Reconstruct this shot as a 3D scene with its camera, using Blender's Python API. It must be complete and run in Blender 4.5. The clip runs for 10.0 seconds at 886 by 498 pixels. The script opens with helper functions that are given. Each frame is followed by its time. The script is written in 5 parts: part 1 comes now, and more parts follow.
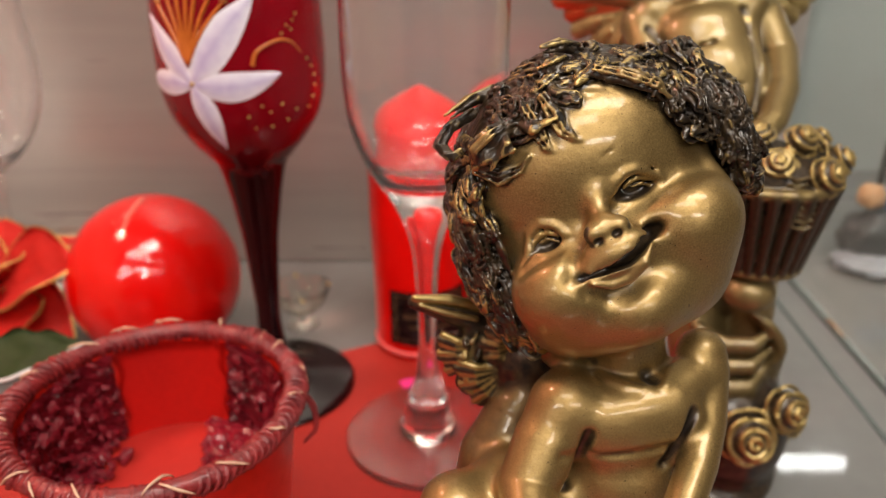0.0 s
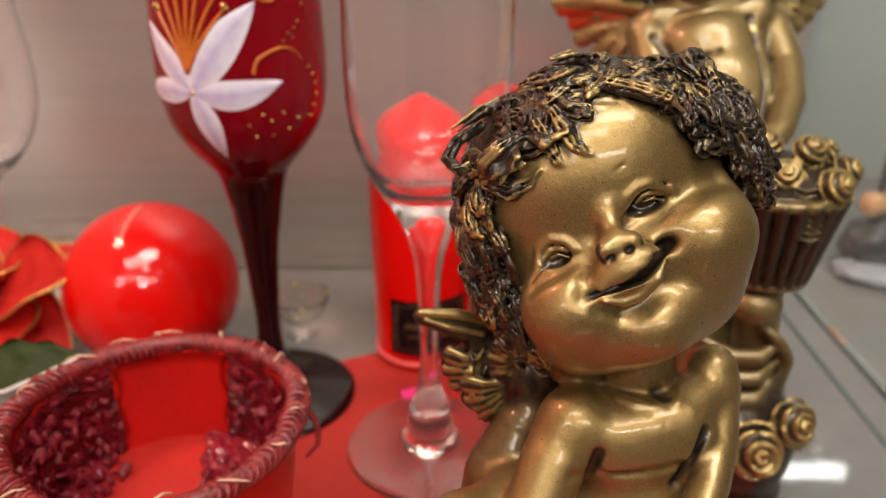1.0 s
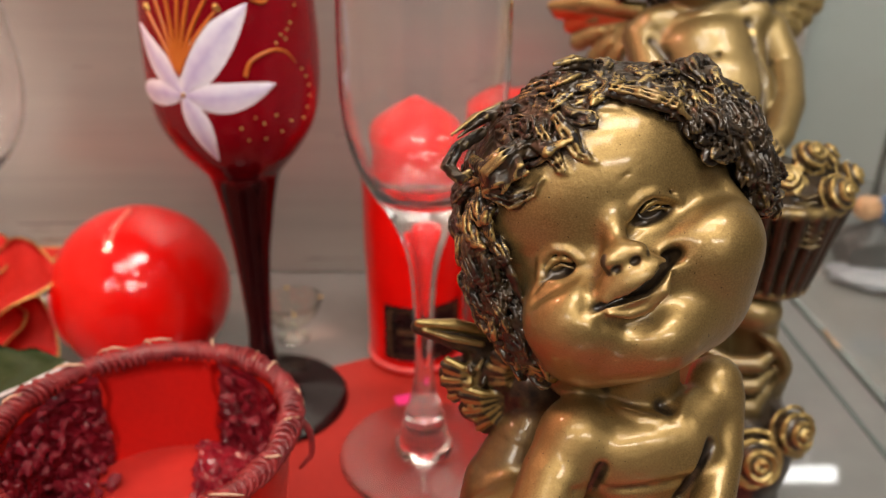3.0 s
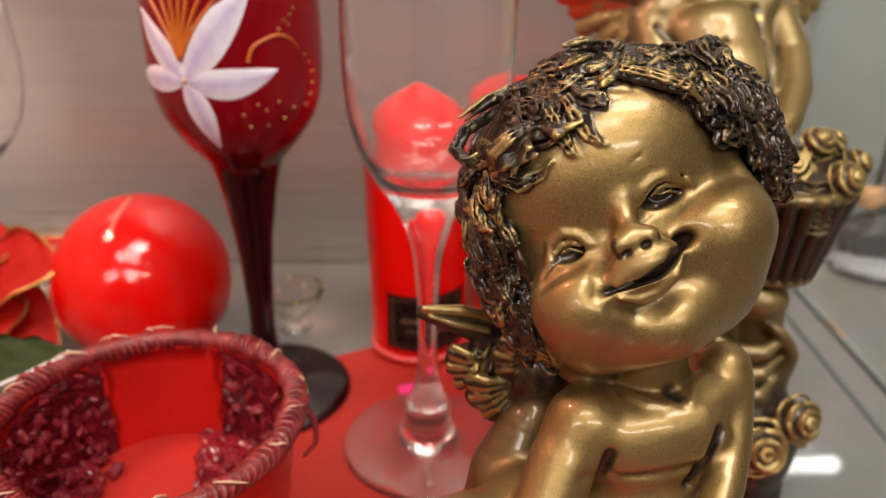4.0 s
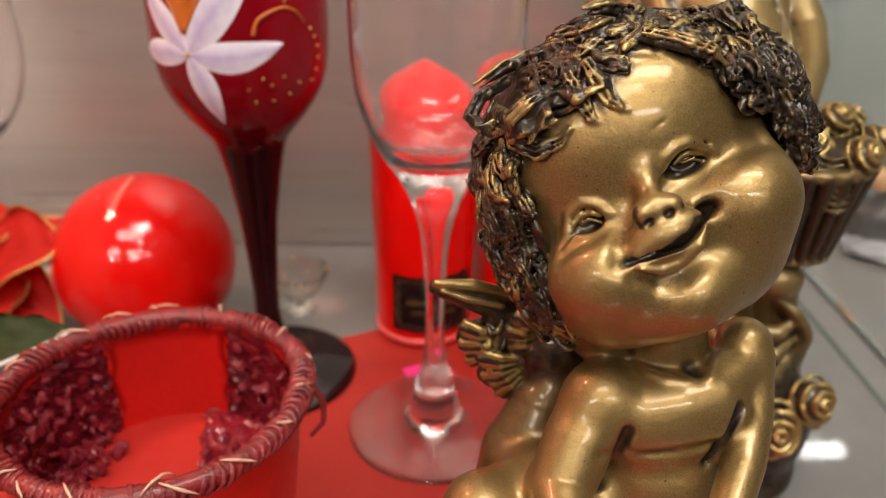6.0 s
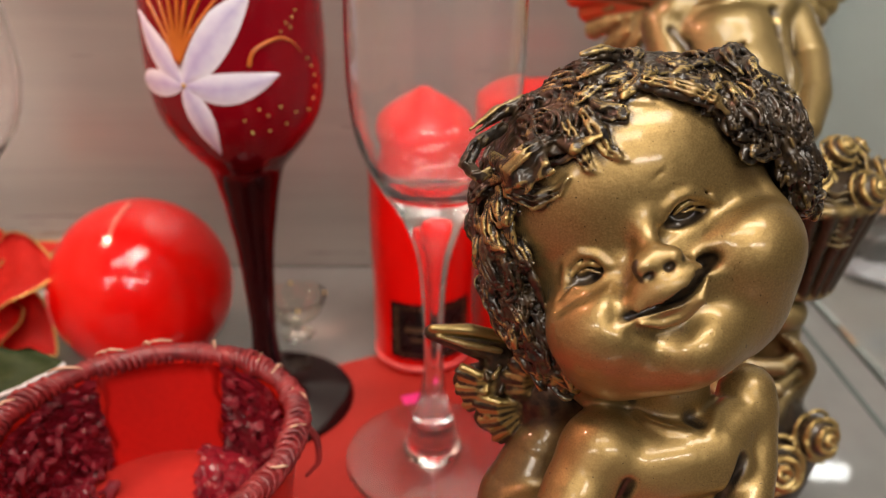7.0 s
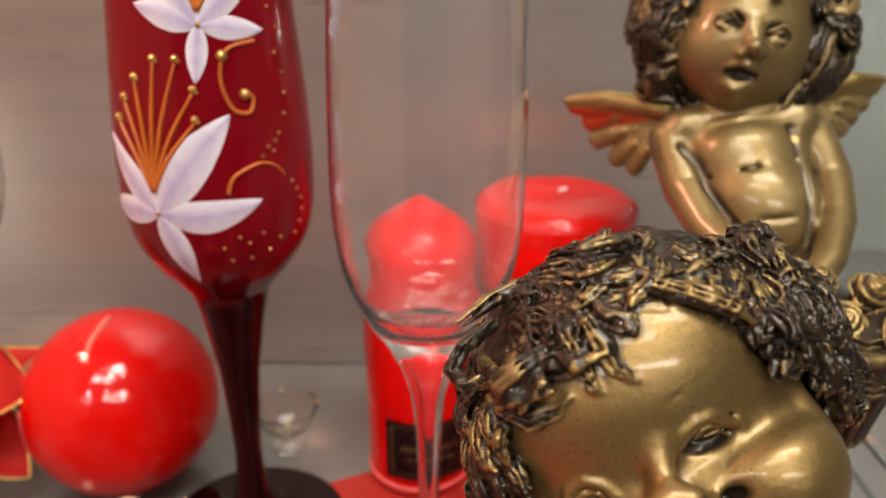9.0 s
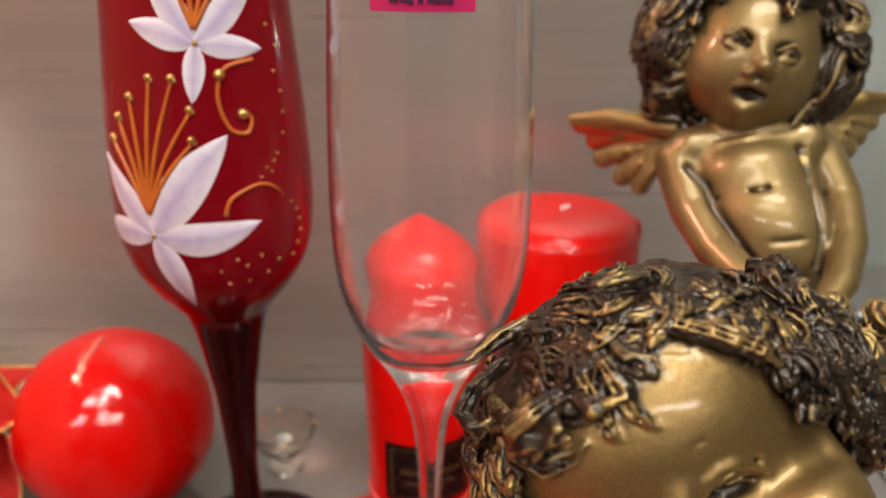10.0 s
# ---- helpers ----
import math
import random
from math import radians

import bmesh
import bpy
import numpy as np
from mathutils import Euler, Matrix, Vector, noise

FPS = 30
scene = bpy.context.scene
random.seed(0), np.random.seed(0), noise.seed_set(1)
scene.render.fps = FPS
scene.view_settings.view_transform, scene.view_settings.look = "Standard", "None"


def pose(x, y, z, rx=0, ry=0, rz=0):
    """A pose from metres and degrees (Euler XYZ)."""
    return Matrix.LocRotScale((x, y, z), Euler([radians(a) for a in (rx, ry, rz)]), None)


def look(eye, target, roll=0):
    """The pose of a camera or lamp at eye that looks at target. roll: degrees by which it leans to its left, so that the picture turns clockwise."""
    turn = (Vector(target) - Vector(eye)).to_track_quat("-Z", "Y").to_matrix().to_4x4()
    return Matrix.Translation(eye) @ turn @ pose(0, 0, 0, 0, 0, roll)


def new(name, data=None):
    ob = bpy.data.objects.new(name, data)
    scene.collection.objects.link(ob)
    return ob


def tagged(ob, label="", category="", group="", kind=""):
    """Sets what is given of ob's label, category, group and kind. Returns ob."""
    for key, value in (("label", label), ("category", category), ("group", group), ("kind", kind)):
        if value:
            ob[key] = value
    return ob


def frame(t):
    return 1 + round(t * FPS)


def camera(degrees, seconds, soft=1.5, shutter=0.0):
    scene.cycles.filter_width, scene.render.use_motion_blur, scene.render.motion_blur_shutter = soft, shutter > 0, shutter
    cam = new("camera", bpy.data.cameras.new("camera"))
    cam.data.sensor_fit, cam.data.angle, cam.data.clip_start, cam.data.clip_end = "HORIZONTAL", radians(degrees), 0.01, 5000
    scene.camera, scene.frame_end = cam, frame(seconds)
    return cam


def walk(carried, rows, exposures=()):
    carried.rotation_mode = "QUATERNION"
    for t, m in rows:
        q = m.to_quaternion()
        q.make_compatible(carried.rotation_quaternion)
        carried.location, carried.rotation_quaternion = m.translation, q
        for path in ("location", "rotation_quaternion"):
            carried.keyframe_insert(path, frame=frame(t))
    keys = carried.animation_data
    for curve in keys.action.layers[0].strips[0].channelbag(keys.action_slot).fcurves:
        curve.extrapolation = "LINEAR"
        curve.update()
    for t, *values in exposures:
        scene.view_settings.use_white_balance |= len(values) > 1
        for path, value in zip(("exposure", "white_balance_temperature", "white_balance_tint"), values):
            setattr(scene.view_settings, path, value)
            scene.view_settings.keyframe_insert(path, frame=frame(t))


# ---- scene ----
cam = camera(58.4, 10.0, 1.2)
cam.data.dof.use_dof, cam.data.dof.focus_distance, cam.data.dof.aperture_fstop = True, 0.152, 15.5
METRES, EYE, TILT, LEAN, TURN = 0.0783, 0.21, -25.0, 0.0, 0.0
ROWS = [
    (0.0, 0.0, 0.0, 0.0, 0.0, 0.0, -0.0),
    (0.5, -0.0102, 0.0024, 0.0101, -0.1, 0.13, -0.05),
    (1.0, -0.0309, 0.0414, 0.0308, -0.29, 0.26, -0.08),
    (1.5, -0.0391, 0.0841, 0.0635, -0.53, 0.35, -0.11),
    (2.0, -0.0539, 0.1103, 0.0654, -0.76, 0.38, -0.12),
    (2.5, -0.0552, 0.0911, 0.0602, -0.96, 0.37, -0.14),
    (4.0, -0.0767, 0.122, 0.0355, -1.08, -0.28, -0.16),
    (4.5, -0.0967, 0.1472, 0.0176, -1.03, -0.72, -0.19),
    (5.0, -0.1121, 0.1775, -0.0143, -1.02, -1.14, -0.23),
    (6.5, -0.1047, 0.1893, 0.0002, -1.03, -1.07, -0.29),
    (7.0, -0.0937, 0.2262, 0.0885, -0.92, -0.47, -0.27),
    (7.5, -0.0739, 0.2792, 0.1996, -0.72, 0.37, -0.28),
    (8.0, -0.0716, 0.3091, 0.3039, -0.5, 1.28, -0.22),
    (8.5, -0.0556, 0.3918, 0.3933, -0.32, 2.1, -0.15),
    (9.0, -0.036, 0.4668, 0.4494, -0.31, 2.74, -0.14),
    (9.5, -0.0607, 0.507, 0.4862, -0.47, 3.12, -0.15),
    (10.0, -0.0637, 0.5365, 0.5095, -0.65, 3.32, -0.13),
]
walk(cam, [(t, pose(0, 0, EYE, TILT, LEAN, TURN) @ pose(METRES * x, METRES * y, METRES * z, 90 + pitch, roll, yaw)) for t, x, y, z, yaw, pitch, roll in ROWS], [(0.0, 0.0), (7.0, 0.0), (9.0, -0.08), (10.0, -0.1)])

# ---- light ----
world = bpy.data.worlds.new("shop_light")
scene.world = world
world.use_nodes = True
world.node_tree.nodes["Background"].inputs[0].default_value = (1.0, 0.95, 0.88, 1)
world.node_tree.nodes["Background"].inputs[1].default_value = 0.12


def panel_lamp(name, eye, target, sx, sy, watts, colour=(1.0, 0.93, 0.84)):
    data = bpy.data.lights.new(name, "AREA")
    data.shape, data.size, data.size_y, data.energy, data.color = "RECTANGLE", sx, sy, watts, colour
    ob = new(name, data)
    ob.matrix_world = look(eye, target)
    return tagged(ob, "rectangular area light: shop ceiling panel or added wall fill", "lamp", "ceiling lights")


panel_lamp("ceiling_lamp", (-1.45, -1.9, 1.55), (-1.45, -1.9, 0), 1.2, 0.3, 34)
panel_lamp("ceiling_lamp", (0.45, -1.9, 1.55), (0.45, -1.9, 0), 1.2, 0.3, 34)
panel_lamp("ceiling_lamp", (0.25, -0.25, 1.55), (0.25, -0.25, 0), 0.9, 0.3, 17)
panel_lamp("ceiling_lamp", (-0.25, -0.7, 1.55), (-0.25, -0.7, 0), 0.9, 0.3, 12)

# Added fill without a known source; throws a warm pink on the back panel.
panel_lamp("added_wall_fill", (-0.46, 0.26, 0.62), (-0.30, 0.432, 0.16), 0.10, 0.06, 2.1, (1.0, 0.50, 0.37))

# ---- materials ----


def nodes_of(name):
    m = bpy.data.materials.new(name)
    m.use_nodes = True
    t = m.node_tree
    return m, t, t.nodes["Principled BSDF"]


def mix_rgb(t, fac, a, b):
    n = t.nodes.new("ShaderNodeMix")
    n.data_type = "RGBA"
    for sock, v in ((n.inputs[0], fac), (n.inputs[6], a), (n.inputs[7], b)):
        if isinstance(v, bpy.types.NodeSocket):
            t.links.new(v, sock)
        elif isinstance(v, (int, float)):
            sock.default_value = v
        else:
            sock.default_value = (*v, 1)
    return n.outputs[2]


def noise_of(t, scale, detail=4.0, stretch=None, rough=0.55):
    co = t.nodes.new("ShaderNodeTexCoord")
    n = t.nodes.new("ShaderNodeTexNoise")
    n.inputs["Scale"].default_value, n.inputs["Detail"].default_value, n.inputs["Roughness"].default_value = scale, detail, rough
    if stretch:
        mp = t.nodes.new("ShaderNodeMapping")
        mp.inputs["Scale"].default_value = stretch
        t.links.new(co.outputs["Object"], mp.inputs["Vector"])
        t.links.new(mp.outputs["Vector"], n.inputs["Vector"])
    else:
        t.links.new(co.outputs["Object"], n.inputs["Vector"])
    return n.outputs["Fac"]


def ramp(t, fac, lo, hi):
    n = t.nodes.new("ShaderNodeMapRange")
    n.inputs["From Min"].default_value, n.inputs["From Max"].default_value = lo, hi
    t.links.new(fac, n.inputs["Value"])
    return n.outputs["Result"]


def bump(t, p, height, strength, dist):
    n = t.nodes.new("ShaderNodeBump")
    n.inputs["Strength"].default_value, n.inputs["Distance"].default_value = strength, dist
    t.links.new(height, n.inputs["Height"])
    t.links.new(n.outputs["Normal"], p.inputs["Normal"])
    return n


def surface(name, a, b, big=15, fine=220, rough=(0.35, 0.5), metal=0.0, relief=0.1, depth=0.0006, coat=0.0, coat_rough=0.1, trans=0.0, sub=0.0, stretch=None, ior=1.5, spec=0.5):
    """A two-scale mottled surface from colour a to b."""
    m, t, p = nodes_of(name)
    n1, n2 = noise_of(t, big, 3, stretch), noise_of(t, fine, 5, stretch)
    add = t.nodes.new("ShaderNodeMath")
    add.operation = "MULTIPLY_ADD"
    t.links.new(n2, add.inputs[0])
    add.inputs[1].default_value = 0.5
    t.links.new(n1, add.inputs[2])
    fac = ramp(t, add.outputs[0], 0.5, 1.0)
    t.links.new(mix_rgb(t, fac, a, b), p.inputs["Base Color"])
    mr = t.nodes.new("ShaderNodeMapRange")
    mr.inputs["To Min"].default_value, mr.inputs["To Max"].default_value = rough
    t.links.new(n2, mr.inputs["Value"])
    t.links.new(mr.outputs["Result"], p.inputs["Roughness"])
    p.inputs["Metallic"].default_value, p.inputs["Specular IOR Level"].default_value = metal, spec
    p.inputs["Coat Weight"].default_value, p.inputs["Coat Roughness"].default_value = coat, coat_rough
    p.inputs["Transmission Weight"].default_value, p.inputs["IOR"].default_value = trans, ior
    if sub:
        p.inputs["Subsurface Weight"].default_value = sub
        p.inputs["Subsurface Radius"].default_value = (0.012, 0.002, 0.001)
        p.inputs["Subsurface Scale"].default_value = 1.0
    if relief:
        bump(t, p, n2, relief, depth)
    return m


def attribute(t, name):
    n = t.nodes.new("ShaderNodeAttribute")
    n.attribute_name = name
    return n.outputs["Fac"]


def antique(name, skin_a, skin_b, rough=0.34, shine=0.83):
    """Bronze paint with umber antiquing and dry-brushed gold leaf, as brushed on the cast; the umber also carries
    painted shade.
    """
    m, t, p = nodes_of(name)
    n1, n2, n3 = noise_of(t, 45, 4), noise_of(t, 420, 5), noise_of(t, 1500, 2)
    skin = mix_rgb(t, ramp(t, n1, 0.3, 0.7), skin_a, skin_b)
    flake = noise_of(t, 2600, 1)
    skin = mix_rgb(t, ramp(t, flake, 0.35, 0.75), skin, tuple(v * 1.14 for v in skin_b))
    skin = mix_rgb(t, ramp(t, n3, 0.70, 0.74), skin, (0.05, 0.03, 0.012))
    wash_shade = attribute(t, "wash_shade")
    broken = t.nodes.new("ShaderNodeMath")
    broken.operation = "MULTIPLY_ADD"
    t.links.new(n2, broken.inputs[0])
    broken.inputs[1].default_value = 0.5
    t.links.new(wash_shade, broken.inputs[2])
    w = ramp(t, broken.outputs[0], 0.5, 1.05)
    dark = mix_rgb(t, ramp(t, n2, 0.35, 0.65), (0.007, 0.004, 0.0025), (0.052, 0.031, 0.013))
    col = mix_rgb(t, w, skin, dark)
    g = attribute(t, "gild")
    gb = t.nodes.new("ShaderNodeMath")
    gb.operation = "MULTIPLY_ADD"
    t.links.new(n2, gb.inputs[0])
    gb.inputs[1].default_value = 0.7
    t.links.new(g, gb.inputs[2])
    gw = ramp(t, gb.outputs[0], 0.72, 1.05)
    col = mix_rgb(t, gw, col, (0.40, 0.285, 0.105))
    # Negative gild puts a red-orange reflection into the base colour.
    reflect_tint = t.nodes.new("ShaderNodeMapRange")
    reflect_tint.inputs["From Min"].default_value, reflect_tint.inputs["From Max"].default_value = -0.15, -0.7
    t.links.new(g, reflect_tint.inputs["Value"])
    col = mix_rgb(t, reflect_tint.outputs["Result"], col, (0.50, 0.085, 0.025))
    t.links.new(col, p.inputs["Base Color"])
    metal = t.nodes.new("ShaderNodeMapRange")
    metal.inputs["To Min"].default_value, metal.inputs["To Max"].default_value = shine, 0.45
    t.links.new(w, metal.inputs["Value"])
    gm = t.nodes.new("ShaderNodeMath")
    gm.operation = "MAXIMUM"
    t.links.new(metal.outputs["Result"], gm.inputs[0])
    t.links.new(gw, gm.inputs[1])
    t.links.new(gm.outputs[0], p.inputs["Metallic"])
    mr = t.nodes.new("ShaderNodeMapRange")
    mr.inputs["To Min"].default_value, mr.inputs["To Max"].default_value = rough - 0.05, rough + 0.12
    t.links.new(n1, mr.inputs["Value"])
    t.links.new(mr.outputs["Result"], p.inputs["Roughness"])
    p.inputs["Coat Weight"].default_value, p.inputs["Coat Roughness"].default_value = 0.48, 0.115
    bump(t, p, n2, 0.24, 0.0008)
    return m


def glass(name, colour=(1, 1, 1), rough=0.0, ior=1.48, clear=0.993):
    m, t, p = nodes_of(name)
    p.inputs["Base Color"].default_value = (*colour, 1)
    p.inputs["Transmission Weight"].default_value, p.inputs["IOR"].default_value = clear, ior
    t.links.new(ramp(t, noise_of(t, 60), -6.0, 60.0) if rough == 0 else noise_of(t, 60), p.inputs["Roughness"])
    p.inputs["Roughness"].default_value = rough
    if rough == 0:
        for link in list(p.inputs["Roughness"].links):
            t.links.remove(link)
    return m


M_BRONZE = antique("bronze_paint", (0.232, 0.150, 0.054), (0.318, 0.212, 0.080), 0.43)
M_BRONZE2 = antique("gold_bronze_paint", (0.172, 0.120, 0.044), (0.250, 0.178, 0.070), 0.44, 0.72)
M_WAX = surface("red_wax", (0.72, 0.003, 0.0015), (0.62, 0.002, 0.001), 25, 90, (0.3, 0.45), relief=0.12, depth=0.001, coat=0.5, coat_rough=0.05, spec=0.1)
M_WAX_PALE = surface("pale_wax_seam", (0.85, 0.25, 0.18), (0.75, 0.12, 0.08), 40, 300, (0.3, 0.5))
M_FOIL = surface("cellophane_sheen", (0.85, 0.16, 0.15), (0.75, 0.08, 0.08), 60, 300, (0.12, 0.25), relief=0.25, coat=0.8)
M_MAT = surface("red_card", (0.37, 0.018, 0.010), (0.30, 0.014, 0.008), 12, 500, (0.45, 0.6), relief=0.08)
M_SHELF = surface("grey_shelf", (0.175, 0.172, 0.162), (0.145, 0.142, 0.134), 5, 90, (0.03, 0.06), relief=0.0)
M_WALL = surface("grey_wall_panel", (0.42, 0.39, 0.355), (0.33, 0.31, 0.285), 3, 30, (0.24, 0.34), metal=0.55, relief=0.03, stretch=(0.25, 1, 6))
M_BAY = surface("pale_grey_bay_paint", (0.30, 0.315, 0.30), (0.25, 0.265, 0.25), 3, 30, (0.3, 0.45), relief=0.03)
M_ROOM = surface("shop_wall_paint", (0.12, 0.11, 0.10), (0.09, 0.083, 0.076), 1, 20, (0.6, 0.8))
M_SALMON = surface("salmon_panel", (0.86, 0.40, 0.28), (0.80, 0.35, 0.24), 2, 20, (0.5, 0.6))
M_FLOOR = surface("shop_floor_tile", (0.10, 0.09, 0.08), (0.075, 0.068, 0.06), 2, 30, (0.3, 0.5))
M_EDGE = surface("dark_glass_edge", (0.06, 0.075, 0.07), (0.09, 0.105, 0.095), 20, 200, (0.15, 0.3))
M_GLASS = glass("clear_glass", clear=0.988)
M_PANE = glass("side_glass", (0.93, 0.97, 0.95), clear=1.0)
M_CRYSTAL = glass("crystal", (1.0, 0.97, 0.91), ior=1.5, clear=1.0)


def brushed_enamel():
    """White enamel laid with a brush: a lilac heart streaked out to white edges."""
    m, t, p = nodes_of("white_enamel")
    n1, n2 = noise_of(t, 260, 3), noise_of(t, 900, 3)
    add = t.nodes.new("ShaderNodeMath")
    add.operation = "MULTIPLY_ADD"
    t.links.new(n1, add.inputs[0])
    add.inputs[1].default_value = 0.7
    t.links.new(attribute(t, "edge"), add.inputs[2])
    t.links.new(mix_rgb(t, ramp(t, add.outputs[0], 0.35, 1.15), (0.50, 0.42, 0.64), (0.80, 0.76, 0.84)), p.inputs["Base Color"])
    p.inputs["Roughness"].default_value = 0.38
    bump(t, p, n2, 0.25, 0.0004)
    return m


def film(name):
    """Clear shrink film: nothing but its gloss."""
    m, t, p = nodes_of(name)
    t.nodes.remove(p)
    clear, gloss, mix = (t.nodes.new("ShaderNode" + k) for k in ("BsdfTransparent", "BsdfGlossy", "MixShader"))
    mix.inputs[0].default_value, gloss.inputs["Roughness"].default_value = 0.05, 0.09
    relief = t.nodes.new("ShaderNodeBump")
    relief.inputs["Strength"].default_value, relief.inputs["Distance"].default_value = 0.6, 0.0025
    t.links.new(noise_of(t, 85, 2), relief.inputs["Height"])
    t.links.new(relief.outputs["Normal"], gloss.inputs["Normal"])
    t.links.new(clear.outputs[0], mix.inputs[1])
    t.links.new(gloss.outputs[0], mix.inputs[2])
    t.links.new(mix.outputs[0], t.nodes["Material Output"].inputs["Surface"])
    return m


M_PETAL = brushed_enamel()
M_FILM = film("clear_film")
M_ORANGE = surface("orange_enamel", (0.62, 0.17, 0.02), (0.48, 0.11, 0.015), 80, 400, (0.3, 0.4), coat=0.3)
M_GOLD = surface("gold_glitter", (0.75, 0.52, 0.18), (0.55, 0.35, 0.10), 90, 700, (0.2, 0.4), metal=0.9, relief=0.4)
M_TWINE = surface("red_twine", (0.33, 0.022, 0.022), (0.11, 0.006, 0.009), 220, 1400, (0.3, 0.5), relief=0.7, depth=0.0008, coat=0.5, coat_rough=0.2)
M_RAFFIA = surface("pale_raffia", (0.70, 0.48, 0.33), (0.52, 0.28, 0.18), 90, 600, (0.5, 0.7), relief=0.3)
M_CHIP = surface("red_glass_chip", (0.30, 0.012, 0.024), (0.11, 0.004, 0.010), 150, 500, (0.15, 0.35), relief=0.4, coat=0.2, coat_rough=0.12)
M_CUP = surface("red_lacquered_cup", (0.72, 0.020, 0.010), (0.50, 0.010, 0.006), 20, 400, (0.25, 0.4), relief=0.1, coat=0.3)
M_FILL = surface("pale_red_wax", (0.50, 0.026, 0.018), (0.42, 0.018, 0.013), 40, 300, (0.35, 0.5), relief=0.1)
M_CUPIN = surface("red_satin_panel", (0.82, 0.012, 0.006), (0.68, 0.008, 0.005), 30, 700, (0.4, 0.6), relief=0.25)
M_POIN = surface("red_velvet_petal", (0.78, 0.030, 0.018), (0.62, 0.016, 0.012), 30, 500, (0.5, 0.7), relief=0.25)
M_LEAF = surface("green_cloth_leaf", (0.05, 0.085, 0.02), (0.03, 0.055, 0.012), 30, 500, (0.5, 0.7), relief=0.2)
M_BLACK = surface("black_label_paper", (0.012, 0.008, 0.008), (0.03, 0.012, 0.012), 40, 300, (0.2, 0.35))
M_PINK = surface("pink_sticker_paper", (0.85, 0.04, 0.24), (0.78, 0.03, 0.22), 40, 300, (0.5, 0.6))
M_INK = surface("dark_ink", (0.08, 0.01, 0.06), (0.05, 0.008, 0.04), 40, 300, (0.5, 0.6))
M_WHITE = surface("white_plaster", (0.75, 0.74, 0.72), (0.62, 0.61, 0.60), 40, 300, (0.4, 0.5))
M_BLUE = surface("blue_paint", (0.08, 0.20, 0.42), (0.06, 0.15, 0.34), 40, 300, (0.3, 0.5))
M_DULL = surface("dull_gold_print", (0.17, 0.095, 0.045), (0.12, 0.06, 0.03), 40, 300, (0.3, 0.5))
M_DARK = surface("dark_grey_paint", (0.035, 0.037, 0.038), (0.06, 0.06, 0.058), 40, 300, (0.3, 0.5))
M_PALE = surface("pale_grey_paint", (0.26, 0.28, 0.31), (0.19, 0.20, 0.22), 40, 300, (0.4, 0.5))
M_TAN = surface("tan_paint", (0.45, 0.27, 0.13), (0.38, 0.21, 0.10), 40, 300, (0.4, 0.5))


def dipped_glass():
    """Ruby glass bowl that runs into a near-black stem, dipped by height."""
    m, t, p = nodes_of("ruby_dipped_glass")
    co = t.nodes.new("ShaderNodeTexCoord")
    sep = t.nodes.new("ShaderNodeSeparateXYZ")
    t.links.new(co.outputs["Object"], sep.inputs[0])
    wob = t.nodes.new("ShaderNodeMath")
    wob.operation = "MULTIPLY_ADD"
    t.links.new(noise_of(t, 60), wob.inputs[0])
    wob.inputs[1].default_value = 0.008
    t.links.new(sep.outputs[2], wob.inputs[2])
    up = ramp(t, wob.outputs[0], 0.108, 0.130)
    ruby = mix_rgb(t, noise_of(t, 40), (0.34, 0.004, 0.012), (0.24, 0.003, 0.010))
    t.links.new(mix_rgb(t, up, (0.008, 0.0015, 0.002), ruby), p.inputs["Base Color"])
    tr = t.nodes.new("ShaderNodeMath")
    tr.operation = "MULTIPLY"
    t.links.new(up, tr.inputs[0])
    tr.inputs[1].default_value = 0.35
    t.links.new(tr.outputs[0], p.inputs["Transmission Weight"])
    p.inputs["Roughness"].default_value, p.inputs["Specular IOR Level"].default_value = 0.10, 0.35
    p.inputs["IOR"].default_value = 1.5
    return m


M_RUBY = dipped_glass()


def emitter(name, colour, power):
    m, t, p = nodes_of(name)
    p.inputs["Emission Color"].default_value = (*colour, 1)
    p.inputs["Emission Strength"].default_value = power
    return m


M_LED = emitter("led_diffuser", (1.0, 0.98, 0.95), 45.0)

# ---- mesh helpers ----


def finish(bm, name, material, smooth=True):
    me = bpy.data.meshes.new(name)
    bm.normal_update()
    bm.to_mesh(me)
    bm.free()
    me.materials.append(material)
    if smooth:
        me.polygons.foreach_set("use_smooth", [True] * len(me.polygons))
    return me


def part(name, bm, material, parent, label="", smooth=True, m=None):
    ob = new(name, finish(bm, name, material, smooth))
    ob.parent = parent
    if m is not None:
        ob.matrix_basis = m
    return tagged(ob, label)


def thing(name, bm, material, m, label, category, group="", kind="", smooth=True):
    ob = new(name, finish(bm, name, material, smooth))
    ob.matrix_basis = m
    return tagged(ob, label, category, group, kind)


def box_bm(x0, x1, y0, y1, z0, z1, bevel=0.0):
    bm = bmesh.new()
    bmesh.ops.create_cube(bm, size=1.0, matrix=Matrix.Translation(((x0 + x1) / 2, (y0 + y1) / 2, (z0 + z1) / 2)) @ Matrix.Diagonal((x1 - x0, y1 - y0, z1 - z0, 1)))
    if bevel:
        bmesh.ops.bevel(bm, geom=bm.edges[:], offset=bevel, segments=2, affect="EDGES")
    return bm


